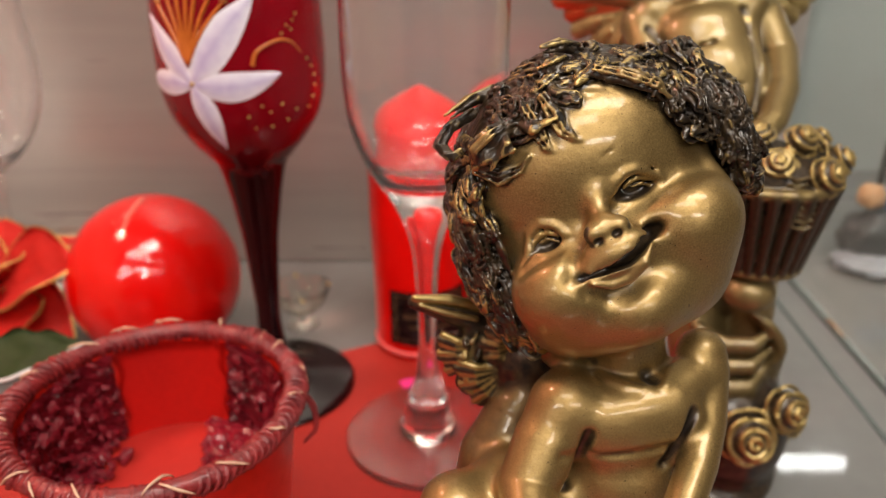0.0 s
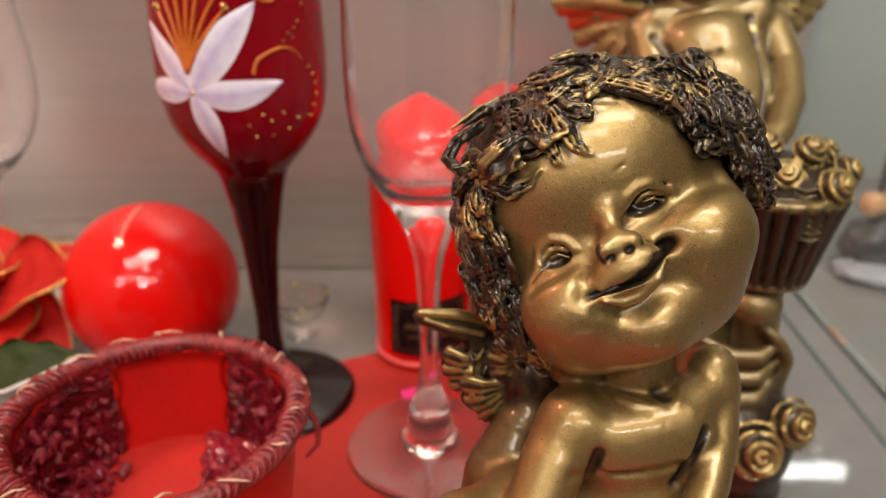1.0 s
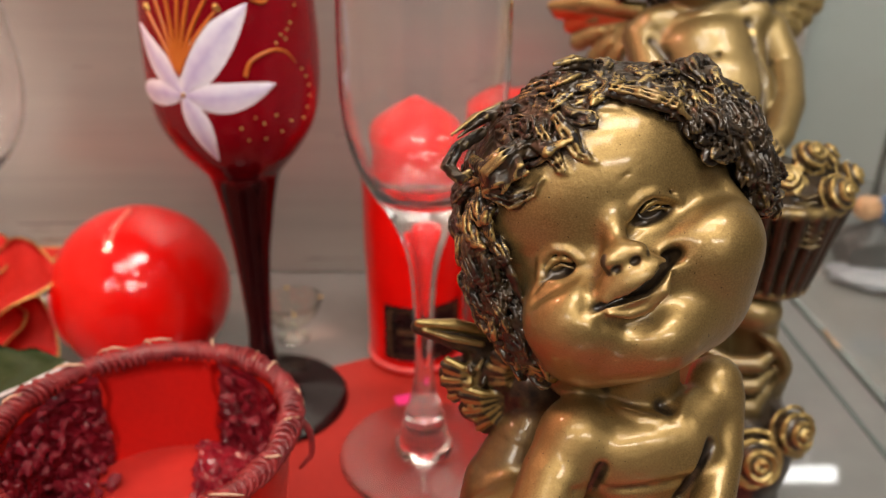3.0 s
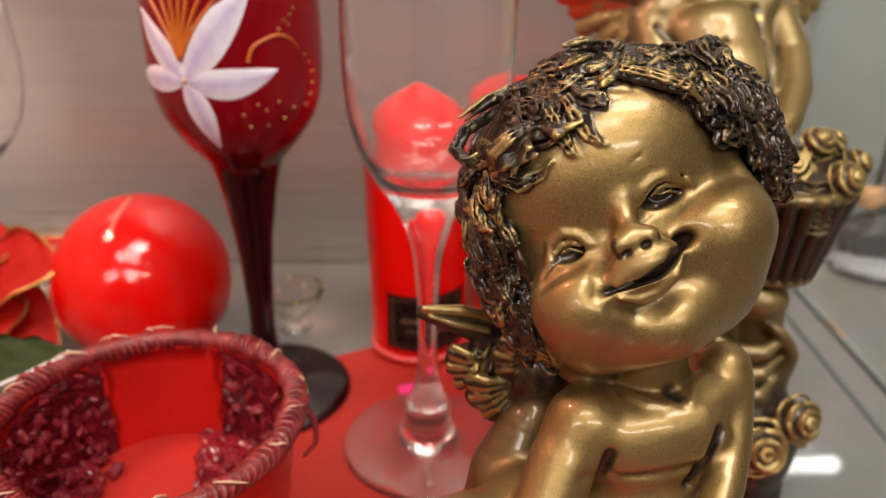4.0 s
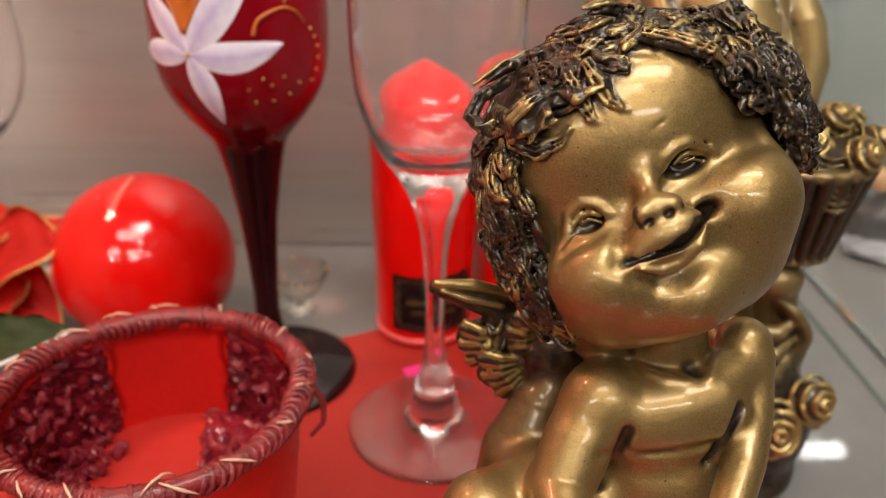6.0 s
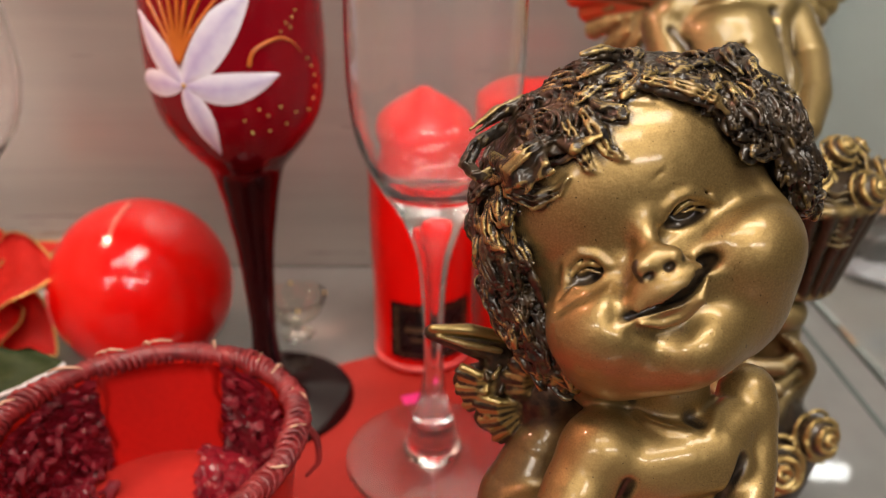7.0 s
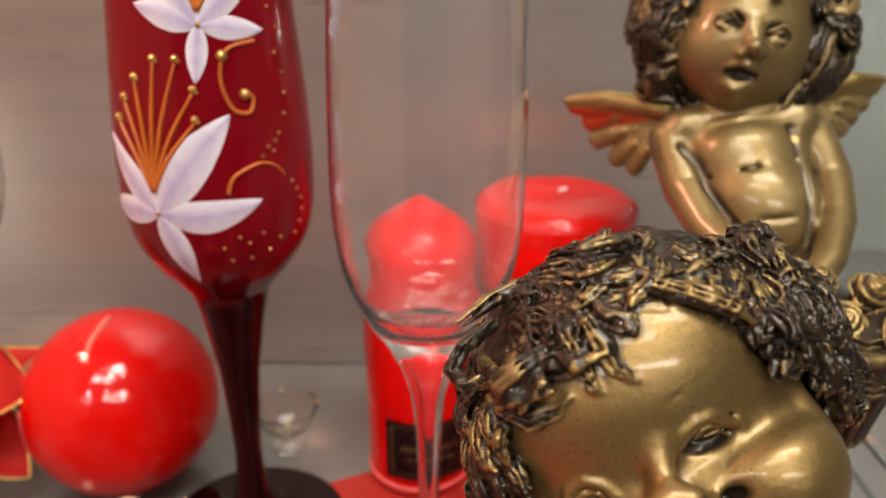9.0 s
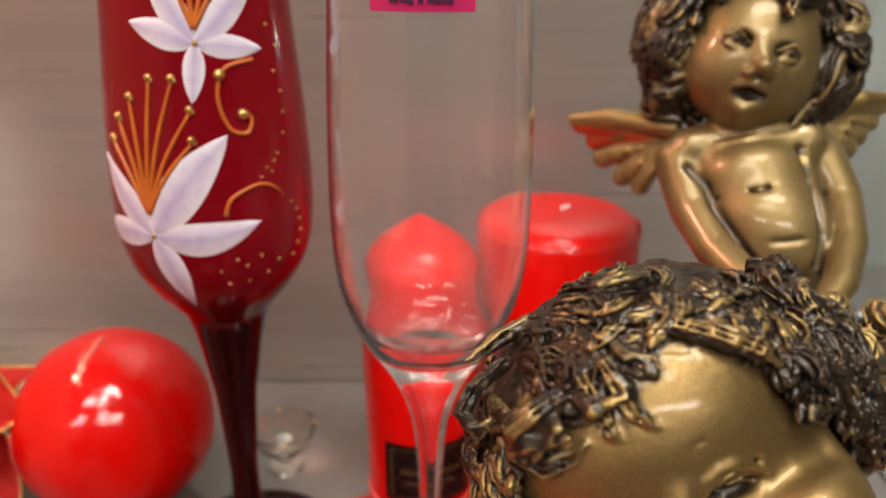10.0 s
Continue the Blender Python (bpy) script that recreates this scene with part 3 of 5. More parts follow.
lamp_body = thing("led_bar", box_bm(-0.024, 0.024, -0.004, 0.004, 0.187, 0.197, 0.001), M_LED, pose(0.284, 0.478, 0.0002), "small lit white bar lamp on a thin post", "lamp")
part("post", tube([(0, 0.001, 0), (0, 0.001, 0.188)], 0.002, 8), M_EDGE, lamp_body, "thin dark post")

# red card under the glasses and candles
card = thing("red_mat", box_bm(-0.17, 0.17, -0.17, 0.17, 0.0, 0.0012, 0.0005), M_MAT, pose(-0.039, 0.147, 0.0002, 0, 0, 25), "red square card mat lying on the shelf", "mat", smooth=False)

# ---- glasses ----
RED_PROFILE = [(0, 1), (20, 1), (34, 0), (35.7, 0.8), (34.5, 2.0), (28, 3.6), (18, 6.5), (10.5, 11), (7.0, 18), (5.5, 28), (5.0, 38), (5.5, 48), (7.2, 72), (9.0, 84), (10.8, 95), (13.6, 106), (18, 112), (22.8, 118), (28.3, 127.5), (30.8, 139), (31.3, 156), (30.3, 175), (28.7, 193), (27.3, 210), (26.0, 228), (25.5, 240)]
RED_INNER = [(24.4, 240), (25.0, 228), (26.3, 210), (27.6, 193), (29.2, 175), (30.1, 156), (29.6, 139), (27, 128), (21, 118.5), (12, 112), (0, 110)]


RED_CURVE = smooth_profile(RED_PROFILE[13:], 8)


def red_radius(z):
    for (ra, za), (rb, zb) in zip(RED_CURVE, RED_CURVE[1:]):
        if za <= z <= zb:
            return ra + (rb - ra) * (z - za) / max(zb - za, 1e-6)
    return RED_CURVE[-1][0]


def on_bowl(deg, z, proud=0.25):
    """A place on the ruby bowl: degrees round from its front, height and how far it stands proud, in mm."""
    a, r = radians(deg), red_radius(z) + proud
    return Vector(mm(r * math.sin(a), -r * math.cos(a), z))


def ruby_flute(x, y):
    prof = smooth_profile([mm(*p) for p in RED_PROFILE], 5) + smooth_profile([mm(*p) for p in RED_INNER], 4)
    prof = [(max(r, 0), z) for r, z in prof]
    whole = tagged(new("champagne_flute"), "ruby champagne flute with dark stem and painted white flowers", "glass", "champagne flutes")
    whole.matrix_basis = pose(x, y, 0.0014)
    flute = part("bowl", lathe_part(prof, 0.1075, 1), M_RUBY, whole, "ruby glass bowl with enamel flowers")
    part("stem", lathe_part(prof, 0.0115, 0.1075), M_RUBY, whole, "near-black glass stem")
    part("foot", lathe_part(prof, -1, 0.0115), M_RUBY, whole, "near-black glass foot")

    def petal(centre, tip, width, bow=0.0, name="painted_petal"):
        """A raised brush-stroke petal from the flower's heart to its tip."""
        bm = bmesh.new()
        rows, cols = 14, 6
        (a0, z0), (a1, z1) = centre, tip
        k = 30.5 * math.pi / 180
        dx, dz = (a1 - a0) * k, z1 - z0
        L = math.hypot(dx, dz)
        nx, nz = -dz / L, dx / L
        rim = bm.verts.layers.float.new("edge")
        grid = []
        for i in range(rows + 1):
            t = i / rows
            w = width * (math.sin(math.pi * t ** 0.85) ** 0.75) * (1.0 - 0.15 * t) if 0 < t < 1 else 0.05
            off = bow * math.sin(math.pi * t)
            row = []
            for j in range(cols + 1):
                s = (j / cols - 0.5) * 2
                px, pz = dx * t + nx * (s * w + off), dz * t + nz * (s * w + off)
                row.append(bm.verts.new(on_bowl(a0 + px / k, z0 + pz, 0.12 + 0.35 * (1 - s * s) + 0.1 * math.sin(s * 9))))
                row[-1][rim] = abs(s) * 0.8 + 0.25 * t
            grid.append(row)
        for r0, r1 in zip(grid, grid[1:]):
            for j in range(cols):
                bm.faces.new((r0[j], r0[j + 1], r1[j + 1], r1[j]))
        bmesh.ops.recalc_face_normals(bm, faces=bm.faces[:])
        part(name, bm, M_PETAL, flute, "lilac-white enamel petal")

    heart = (-19.8, 144.2)
    for tip, w, bow in (((38.5, 147.2), 5.7, -2.2), ((25, 174), 6.8, 1.2), ((-57, 166), 5.2, 0.0), ((-72, 141.8), 4.8, -0.4), ((-7, 118.8), 4.9, 0.8)):
        petal(heart, tip, w, bow)
    heart2 = (13, 199)
    for tip, w in (((-24, 204.6), 4.2), ((8.6, 183), 3.4), ((51, 196.6), 3.6), ((-12, 219), 4.6), ((52, 217), 4.6)):
        petal(heart2, tip, w)

    def stroke(pts, radius, name, label, taper=None):
        fine = smooth_profile(pts, 6)
        part(name, tube([on_bowl(a, z, 0.2) for a, z in fine], radius, 6, taper), M_ORANGE, flute, label)

    def bead(a, z, r):
        bm = bmesh.new()
        bmesh.ops.create_icosphere(bm, subdivisions=2, radius=r, matrix=Matrix.Translation(on_bowl(a, z, 0.2)))
        part("gold_bead", bm, M_GOLD, flute, "raised gold glitter dot")

    for (a, z) in ((-14.3, 189), (-1.5, 189), (6.7, 180.5), (6.4, 172), (-27.9, 183.5), (-37.3, 177.5), (-44, 171)):
        stroke([(-21, 151), (-21 + (a + 21) * 0.45, 151 + (z - 151) * 0.55), (a, z)], 0.0006, "stamen", "orange painted stamen", lambda t: 1.5 - 0.7 * t)
        bead(a, z + 1, 0.0012)
        bead(a + 1.6, z + 0.2, 0.0007)
    for (a, z) in ((2, 221), (12, 224), (22, 223), (32, 219)):
        stroke([(13, 203), (13 + (a - 13) * 0.6, 212), (a, z)], 0.0006, "stamen", "orange painted stamen", lambda t: 1.5 - 0.7 * t)
    stroke([(44, 194), (27, 192), (22, 184), (27, 175.5), (36, 174), (39, 178), (34, 180)], 0.0006, "scroll", "gold painted scroll")
    stroke([(20, 150.5), (24, 155.5), (38, 158.5), (48, 157), (55, 153)], 0.0005, "scroll", "gold painted scroll", lambda t: 1.6 - 1.3 * t)
    bead(34.5, 179.3, 0.0017)
    bead(24, 190.5, 0.0017)
    for a, z in ((57.4, 190), (60.9, 184), (60.6, 178), (58.5, 172), (53, 166.5), (45, 163), (41, 160.5), (56, 203), (62, 197), (60, 150.5), (64, 147.5), (67, 144), (68, 140), (66, 136), (62, 132.5), (48, 161.5), (50, 164.5)):
        bead(a, z, 0.0005)
    for a, z in ((14.6, 132.5), (29.6, 133.5), (19, 127.8), (31, 127.8), (43, 129.5), (24, 136), (38, 136), (50, 133)):
        bead(a, z, 0.0005)
    bead(-19.8, 144.2, 0.0009)
    bead(13, 199, 0.0009)
    return whole


ruby_flute(-0.0762, 0.3026)

CLEAR_OUT = [(0, 1.2), (20, 1.0), (32, 0), (33.4, 0.7), (32.5, 1.8), (24, 3.0), (15, 5.2), (10.6, 8.5), (9.4, 14), (7.6, 21), (5.0, 30), (3.5, 44), (3.9, 66), (5.3, 84), (8.2, 95.5), (13.3, 106), (17.9, 113), (21.4, 119.5), (25.4, 130), (27.2, 140), (28.0, 155), (27.6, 184), (26.4, 213), (25.4, 236)]
CLEAR_IN = [(24.7, 236.3), (25.5, 213), (26.7, 184), (27.1, 155), (26.2, 140), (24.3, 131), (20.2, 121.5), (15.2, 116.2), (8.0, 113), (0, 112)]


def clear_flute(x, y):
    prof = smooth_profile([mm(*p) for p in CLEAR_OUT], 5) + smooth_profile([mm(*p) for p in CLEAR_IN], 5)
    prof = [(max(r, 0), z) for r, z in prof]
    whole = tagged(new("champagne_flute"), "clear champagne flute with a pink price sticker", "glass", "champagne flutes")
    whole.matrix_basis = pose(x, y, 0.0014)
    flute = part("bowl", lathe_part(prof, 0.0955, 1), M_GLASS, whole)
    flute.visible_shadow = False
    part("stem", lathe_part(prof, 0.0125, 0.0955), M_GLASS, whole)
    part("foot", lathe_part(prof, -1, 0.0125), M_GLASS, whole)
    bm = bmesh.new()
    rows = []
    for k in range(9):
        a = radians(-26 + 52 * k / 8 - 4)
        rows.append([bm.verts.new(mm((r * math.sin(a)), -r * math.cos(a), z)) for r, z in ((27.2, 210.8), (26.8, 226.0))])
    for a, b in zip(rows, rows[1:]):
        bm.faces.new((a[0], b[0], b[1], a[1]))
    bmesh.ops.solidify(bm, geom=bm.faces[:], thickness=-0.00012)
    tag = part("price_sticker", bm, M_PINK, flute, "bright pink paper price sticker", False)
    for k, w in enumerate((2.0, 3.2, 1.2, 3.0, 2.6)):
        a = radians(-17 + k * 6.4)
        bm = box_bm(-w / 2000, w / 2000, -0.0001, 0.0001, -0.0019, 0.0019)
        part("ink_bar", bm, M_INK, tag, "dark pen stroke", False, Matrix.Translation(mm(27.35 * math.sin(a), -27.35 * math.cos(a), 214.6)) @ pose(0, 0, 0, 0, 8, math.degrees(a)))
    return whole


clear_flute(-0.006, 0.265)


def wine_glass(x, y):
    prof = [(0, 1), (28, 0), (30, 1), (18, 4), (6, 10), (3.2, 25), (3.2, 62), (6, 72), (16, 80), (26, 95), (31, 115), (31, 135), (28, 165), (27.2, 165.2), (30, 135), (30, 115), (25, 96), (15, 82), (0, 77)]
    prof = [(max(r, 0), z) for r, z in smooth_profile([mm(*p) for p in prof], 4)]
    g = tagged(new("wine_glass"), "clear stemmed wine glass on the shelf", "glass")
    g.matrix_basis = pose(x, y, 0.0002)
    for name, lo, hi in (("foot", -1, 0.0115), ("stem", 0.0115, 0.0705), ("bowl", 0.0705, 1)):
        part(name, lathe_part(prof, lo, hi, 64), M_GLASS, g).visible_shadow = False


wine_glass(-0.2345, 0.392)


def crystal_dish(x, y, s):
    """A small thin glass dish on a low foot with gilt beads."""
    prof = [(0, 0.6), (12, 0), (13, 1), (5, 4), (4, 8), (12, 13), (20, 22), (24, 34), (23.3, 34), (19, 22.6), (11, 14), (0, 11)]
    bm = lathe([(max(r, 0) * s, z * s) for r, z in smooth_profile([mm(*p) for p in prof], 2)], 14)
    dish = thing("crystal_dish", bm, M_CRYSTAL, pose(x, y, 0.0002), "small cut-glass dish with a gilt beaded rim", "dish", "crystal dishes", smooth=False)
    dish.visible_shadow = False
    for k in range(4):
        a = k * 1.6 + x * 40
        b2 = bmesh.new()
        bmesh.ops.create_icosphere(b2, subdivisions=2, radius=0.0009, matrix=Matrix.Translation(mm(23.6 * s * math.cos(a), 23.6 * s * math.sin(a), 34 * s)))
        part("gilt_bead", b2, M_GOLD, dish, "gilt bead on the rim")


crystal_dish(-0.073, 0.358, 0.62)
crystal_dish(-0.207, 0.392, 0.9)

# ---- candles ----


def film_wrap(parent, profile, seg, fold, seed):
    """Clear film drawn over a candle, crumpled into small folds."""
    bm = lathe(profile, seg)
    bm.normal_update()
    shift = Vector((seed, 0, 0))
    for v in bm.verts:
        big = 1 - abs(noise.noise(v.co * 55 + shift)) * 2
        v.co += v.normal * fold * (0.5 + 0.5 * big * big + 0.35 * noise.noise(v.co * 170 + shift))
    part("film_wrap", bm, M_FILM, parent, "crumpled clear film").visible_shadow = False


def ball_candle(x, y, r):
    bm = bmesh.new()
    bmesh.ops.create_uvsphere(bm, u_segments=64, v_segments=40, radius=r)
    for v in bm.verts:
        if v.co.z < -r * 0.985:
            v.co.z = -r * 0.985
        v.co *= 1 + 0.006 * noise.noise(v.co * 60)
    ball = thing("ball_candle", bm, M_WAX, pose(x, y, r * 0.985 + 0.0002), "glossy round red wax candle wrapped in clear film", "candle", "candles")
    film_wrap(ball, [(max(0, math.sin(a)) * r * 1.012, math.cos(a) * r * 1.012) for a in (math.pi * k / 40 for k in range(38))], 72, 0.0009, 3.0)
    pts = [(math.sin(a) * -0.10 * r, -math.sin(a) * r * 1.004, math.cos(a) * r * 1.004) for a in (0.0 + 0.055 * k for k in range(12))]
    part("wick_seam", tube(pts, 0.0012, 6, lambda t: 1 - 0.5 * t), M_WAX_PALE, ball, "pale pulled film seam over the wick")
    pts = [(r * 1.003 * math.sin(a) * -0.83, -r * 1.003 * math.sin(a) * 0.55, r * 1.003 * math.cos(a)) for a in (1.35 + 0.05 * k for k in range(16))]
    part("film_fold", tube(pts, 0.0006, 6), M_FOIL, ball, "thin fold of clear film")


ball_candle(-0.1366, 0.3358, 0.0393)


def candle_label(parent, r, z0, z1, a0, a1):
    def strip(za, zb, ra, rb, proud):
        bm = bmesh.new()
        rows = []
        for k in range(13):
            a = radians(ra + (rb - ra) * k / 12)
            rows.append([bm.verts.new(mm((r + proud) * math.sin(a), -(r + proud) * math.cos(a), z)) for z in (za, zb)])
        for p, q in zip(rows, rows[1:]):
            bm.faces.new((p[0], q[0], q[1], p[1]))
        bmesh.ops.solidify(bm, geom=bm.faces[:], thickness=-0.00015)
        return bm
    lab = part("label", strip(z0, z1, a0, a1, 0.35), M_BLACK, parent, "black paper label with a dull gold frame", False)
    w = (a1 - a0) * 0.06
    for za, zb, ra, rb in ((z0 + 2, z0 + 2.7, a0 + w, a1 - w), (z1 - 2.7, z1 - 2, a0 + w, a1 - w), (z0 + 2.7, z1 - 2.7, a0 + w, a0 + w * 1.6), (z0 + 2.7, z1 - 2.7, a1 - w * 1.6, a1 - w)):
        part("label_frame", strip(za, zb, ra, rb, 0.5), M_DULL, lab, "dull gold frame line", False)
    for za, zb, ra, rb in ((z0 + 14, z0 + 16.5, a0 + 3 * w, a1 - 3 * w), (z0 + 9, z0 + 11, a0 + 4 * w, a1 - 4 * w)):
        part("text_bar", strip(za, zb, ra, rb, 0.5), M_DULL, lab, "unreadable line of print", False)


def domed_candle(x, y):
    prof = [(0, 0), (19, 0), (21, 1.2), (22, 4), (22.5, 20), (23, 50), (23.6, 80), (24.2, 103), (23.2, 108.5), (20.2, 114.0), (13.6, 120.0), (6.0, 124.8), (2.0, 127.2), (0, 127.6)]
    prof = [(max(r, 0), z) for r, z in smooth_profile([mm(*p) for p in prof], 5)]
    c = thing("pillar_candle", lathe(prof, 72, wobble=0.02), M_WAX, pose(x, y, 0.0014), "red pillar candle with a peaked top and black label", "candle", "candles")
    film_wrap(c, [(r + 0.0005, z + (0.0008 if z > 0.1 else 0)) if r > 0 else (0, z + 0.001) for r, z in prof[50:]], 60, 0.0018, 9.0)
    ring = lathe([mm(*p) for p in ((22.2, 2.5), (22.9, 3.2), (22.9, 5.0), (22.2, 5.6))], 64, True)
    part("film_hem", ring, M_FOIL, c, "pale hem of the clear film")
    candle_label(c, 22.9, 10, 38, -37, 60)


domed_candle(-0.0105, 0.341)


def wide_candle(x, y):
    prof = [(0, 0), (32, 0), (33.2, 1.5), (33.5, 6), (33.5, 106), (33.0, 112), (31.0, 116.8), (27, 119.2), (20, 120.2), (10, 120.4), (0, 120.4)]
    prof = [(max(r, 0), z) for r, z in smooth_profile([mm(*p) for p in prof], 5)]
    c = thing("pillar_candle", lathe(prof, 80, wobble=0.015), M_WAX, pose(x, y, 0.0014), "wide red pillar candle with a hollowed top", "candle", "candles")
    film_wrap(c, [(r + 0.0005, z + 0.0006) if r > 0 else (0, z + 0.001) for r, z in prof[20:]], 72, 0.0016, 15.0)
    part("wick", tube([mm(0, 0, 119), mm(0.5, 0, 121.5), mm(3.5, 0.3, 122)], 0.0008, 6), M_WHITE, c, "short white wick")
    bm = bmesh.new()
    bmesh.ops.create_icosphere(bm, subdivisions=2, radius=0.0013, matrix=Matrix.Translation(mm(6, -33.6, 90)))
    part("gold_dot", bm, M_GOLD, c, "small gold dot")


wide_candle(0.048, 0.368)

# small pink tag on the mat
thing("price_tag", box_bm(-0.006, 0.006, -0.004, 0.004, 0, 0.0003), M_PINK, pose(-0.013, 0.302, 0.0015, 0, 0, 20), "small pink paper price tag on the red mat", "price tag", smooth=False)

# ---- wound-rim candle cup ----


def candle_cup(x, y):
    rng = random.Random(5)
    outer = [(0, 0.5), (27, 0), (30, 2), (32, 15), (35, 40), (37.6, 62), (38.6, 74), (37.2, 74), (36, 62), (33.4, 40), (30.5, 18), (28.5, 11), (24, 10), (0, 10)]
    prof = [(max(r, 0), z) for r, z in smooth_profile([mm(*p) for p in outer], 4)]
    cup = thing("candle_cup", lathe(prof, 72), M_CUP, pose(x, y, 0.0014), "red lacquered candle cup with twine-wound rim", "candle holder")
    cup.visible_shadow = False

    def inner_r(z):
        return 28.3 + (z - 11) * 0.137

    core = [(0.039 * math.cos(a), 0.039 * math.sin(a), 0.0755) for a in (2 * math.pi * k / 72 for k in range(73))]
    rim = part("rim_core", tube(core, 0.0026, 10, cap=False), M_TWINE, cup, "dark red rim under the winding")
    turns, per = 116, 9
    pts = []
    for k in range(turns * per + 1):
        a = 2 * math.pi * k / (turns * per)
        b = 2 * math.pi * k / per + 0.9 * noise.noise((math.cos(a) * 6, math.sin(a) * 6, 3.0))
        rr = 0.0026 + 0.0006 * noise.noise((k * 0.37, 8.0, 2.0)) + 0.0009 * noise.noise((math.cos(a) * 5, math.sin(a) * 3, k * 0.02)) + 0.0002 * math.sin(a * 7)
        ring = 0.039 + rr * math.cos(b)
        a += 0.035 * math.sin(b + 0.8)
        pts.append((ring * math.cos(a), ring * math.sin(a), 0.0755 + rr * math.sin(b) + 0.0008 * math.sin(2 * a + 1)))
    part("twine_winding", tube(pts, 0.0009, 6, lambda t: 0.8 + 0.9 * noise.noise((t * 260, 5.0, 0.0)) + 0.35 * noise.noise((t * 1100, 2.0, 0.0))), M_TWINE, cup, "dark red twine wound round the rim")
    for k in range(19):
        a0 = 2 * math.pi * (k + rng.uniform(-0.45, 0.45)) / 19
        sweep = rng.uniform(0.05, 0.2) * rng.choice((-1, 1))
        rows, b0, span = [], rng.uniform(-0.6, 0.8), rng.uniform(0.8, 2.6)
        for s in range(9):
            b = b0 + span * s / 8
            a = a0 + sweep * s / 8
            rr = 0.0036 + rng.uniform(-0.0002, 0.0003)
            rows.append(((0.039 + rr * math.cos(b)) * math.cos(a), (0.039 + rr * math.cos(b)) * math.sin(a), 0.0755 + rr * math.sin(b)))
        part("raffia_strand", tube(rows, rng.uniform(0.00024, 0.00046), 5, lambda t: 0.5 + math.sin(math.pi * t) * 0.7), M_RAFFIA, cup, "pale raffia strand")
    # smooth red panel down the far inner wall and over the floor of the cup
    bm = bmesh.new()
    rows = []
    for i in range(15):
        z = 12 + 61.5 * i / 14
        row = []
        for j in range(15):
            half = 28 + 2.0 * math.sin(i * 1.9) + 6 * (1 - i / 14)
            a = radians(90 + (j / 14 - 0.5) * 2 * half + 11)
            r = inner_r(z) - 0.9
            row.append(bm.verts.new(mm(r * math.cos(a), r * math.sin(a), z)))
        rows.append(row)
    for p, q in zip(rows, rows[1:]):
        for j in range(14):
            bm.faces.new((p[j], q[j], q[j + 1], p[j + 1]))
    bmesh.ops.solidify(bm, geom=bm.faces[:], thickness=0.0005)
    part("inner_panel", bm, M_CUPIN, cup, "smooth bright red inner panel")
    part("wax_fill", lathe([mm(0, 45.2), mm(20, 45.0), mm(31.0, 44.6), mm(32.2, 43.8)], 48), M_FILL, cup, "pale red wax that half fills the cup")
    # crushed-glass bed at both sides of the panel
    for lo_a, hi_a in ((-44, 71), (131, 230)):
        bm = bmesh.new()
        rows = []
        for i in range(29):
            z = 42 + 32 * i / 28
            row = []
            for j in range(41):
                a = radians(lo_a + (hi_a - lo_a) * j / 40 + 2.5 * noise.noise((i * 0.5, j * 0.1, lo_a)))
                r = inner_r(z) - 1.2 - 2.4 * abs(noise.noise((j * 0.45, i * 0.4, lo_a)))
                row.append(bm.verts.new(mm(r * math.cos(a), r * math.sin(a), z)))
            rows.append(row)
        for p, q in zip(rows, rows[1:]):
            for j in range(40):
                bm.faces.new((p[j], q[j], q[j + 1], p[j + 1]))
        bmesh.ops.solidify(bm, geom=bm.faces[:], thickness=0.0004)
        part("chip_bed", bm, M_CHIP, cup, "bed of crushed dark red glass", smooth=False)
    # the same bed over the wax, but for a clear strip below the panel
    bm = bmesh.new()
    rows = [[bm.verts.new(mm(r * math.cos(a), r * math.sin(a), 45.8 + 2.6 * abs(noise.noise((r * 0.3 * math.cos(a), r * 0.3 * math.sin(a), 5.0))))) for a in (2 * math.pi * j / 90 for j in range(90))] for r in range(8, 33)]
    for p, q in zip(rows, rows[1:]):
        for j in range(90):
            f = (p[j], p[(j + 1) % 90], q[(j + 1) % 90], q[j])
            mid = sum((v.co for v in f), Vector()) / 4
            if abs(mid.x + 0.0062 + 0.18 * mid.y) > 0.0145 + 0.002 * noise.noise(mid * 300):
                bm.faces.new(f)
    for v in [v for v in bm.verts if not v.link_faces]:
        bm.verts.remove(v)
    part("chip_bed", bm, M_CHIP, cup, "bed of crushed dark red glass", smooth=False)
    # faceted chips glued on the inner wall at both sides of the panel
    shapes = []
    for k in range(6):
        b = bmesh.new()
        bmesh.ops.create_icosphere(b, subdivisions=1, radius=1.0)
        for v in b.verts:
            v.co = Vector((v.co.x * 1.2, v.co.y * 0.9, v.co.z * 0.55)) * rng.uniform(0.65, 1.2)
        shapes.append(finish(b, "glass_chip", M_CHIP, False))
    for k in range(290):
        a = radians(rng.uniform(-40, 69) if k % 2 else rng.uniform(132, 226))
        z = rng.uniform(45.5, 72.5)
        r = inner_r(z) - rng.uniform(1.4, 2.6)
        if k % 3 == 0:
            r, z = rng.uniform(19, 31), rng.uniform(46.5, 48.5)
            a = rng.uniform(-1.1, 0.95) if k % 2 else rng.uniform(2.45, 4.0)
        ob = new("glass_chip", shapes[k % 6])
        ob.parent = cup
        ob.matrix_basis = Matrix.LocRotScale(mm(r * math.cos(a), r * math.sin(a), z), Euler((rng.uniform(0, 6), rng.uniform(0, 6), rng.uniform(0, 6))), Vector((1, 1, 1)) * rng.uniform(0.0011, 0.0026))
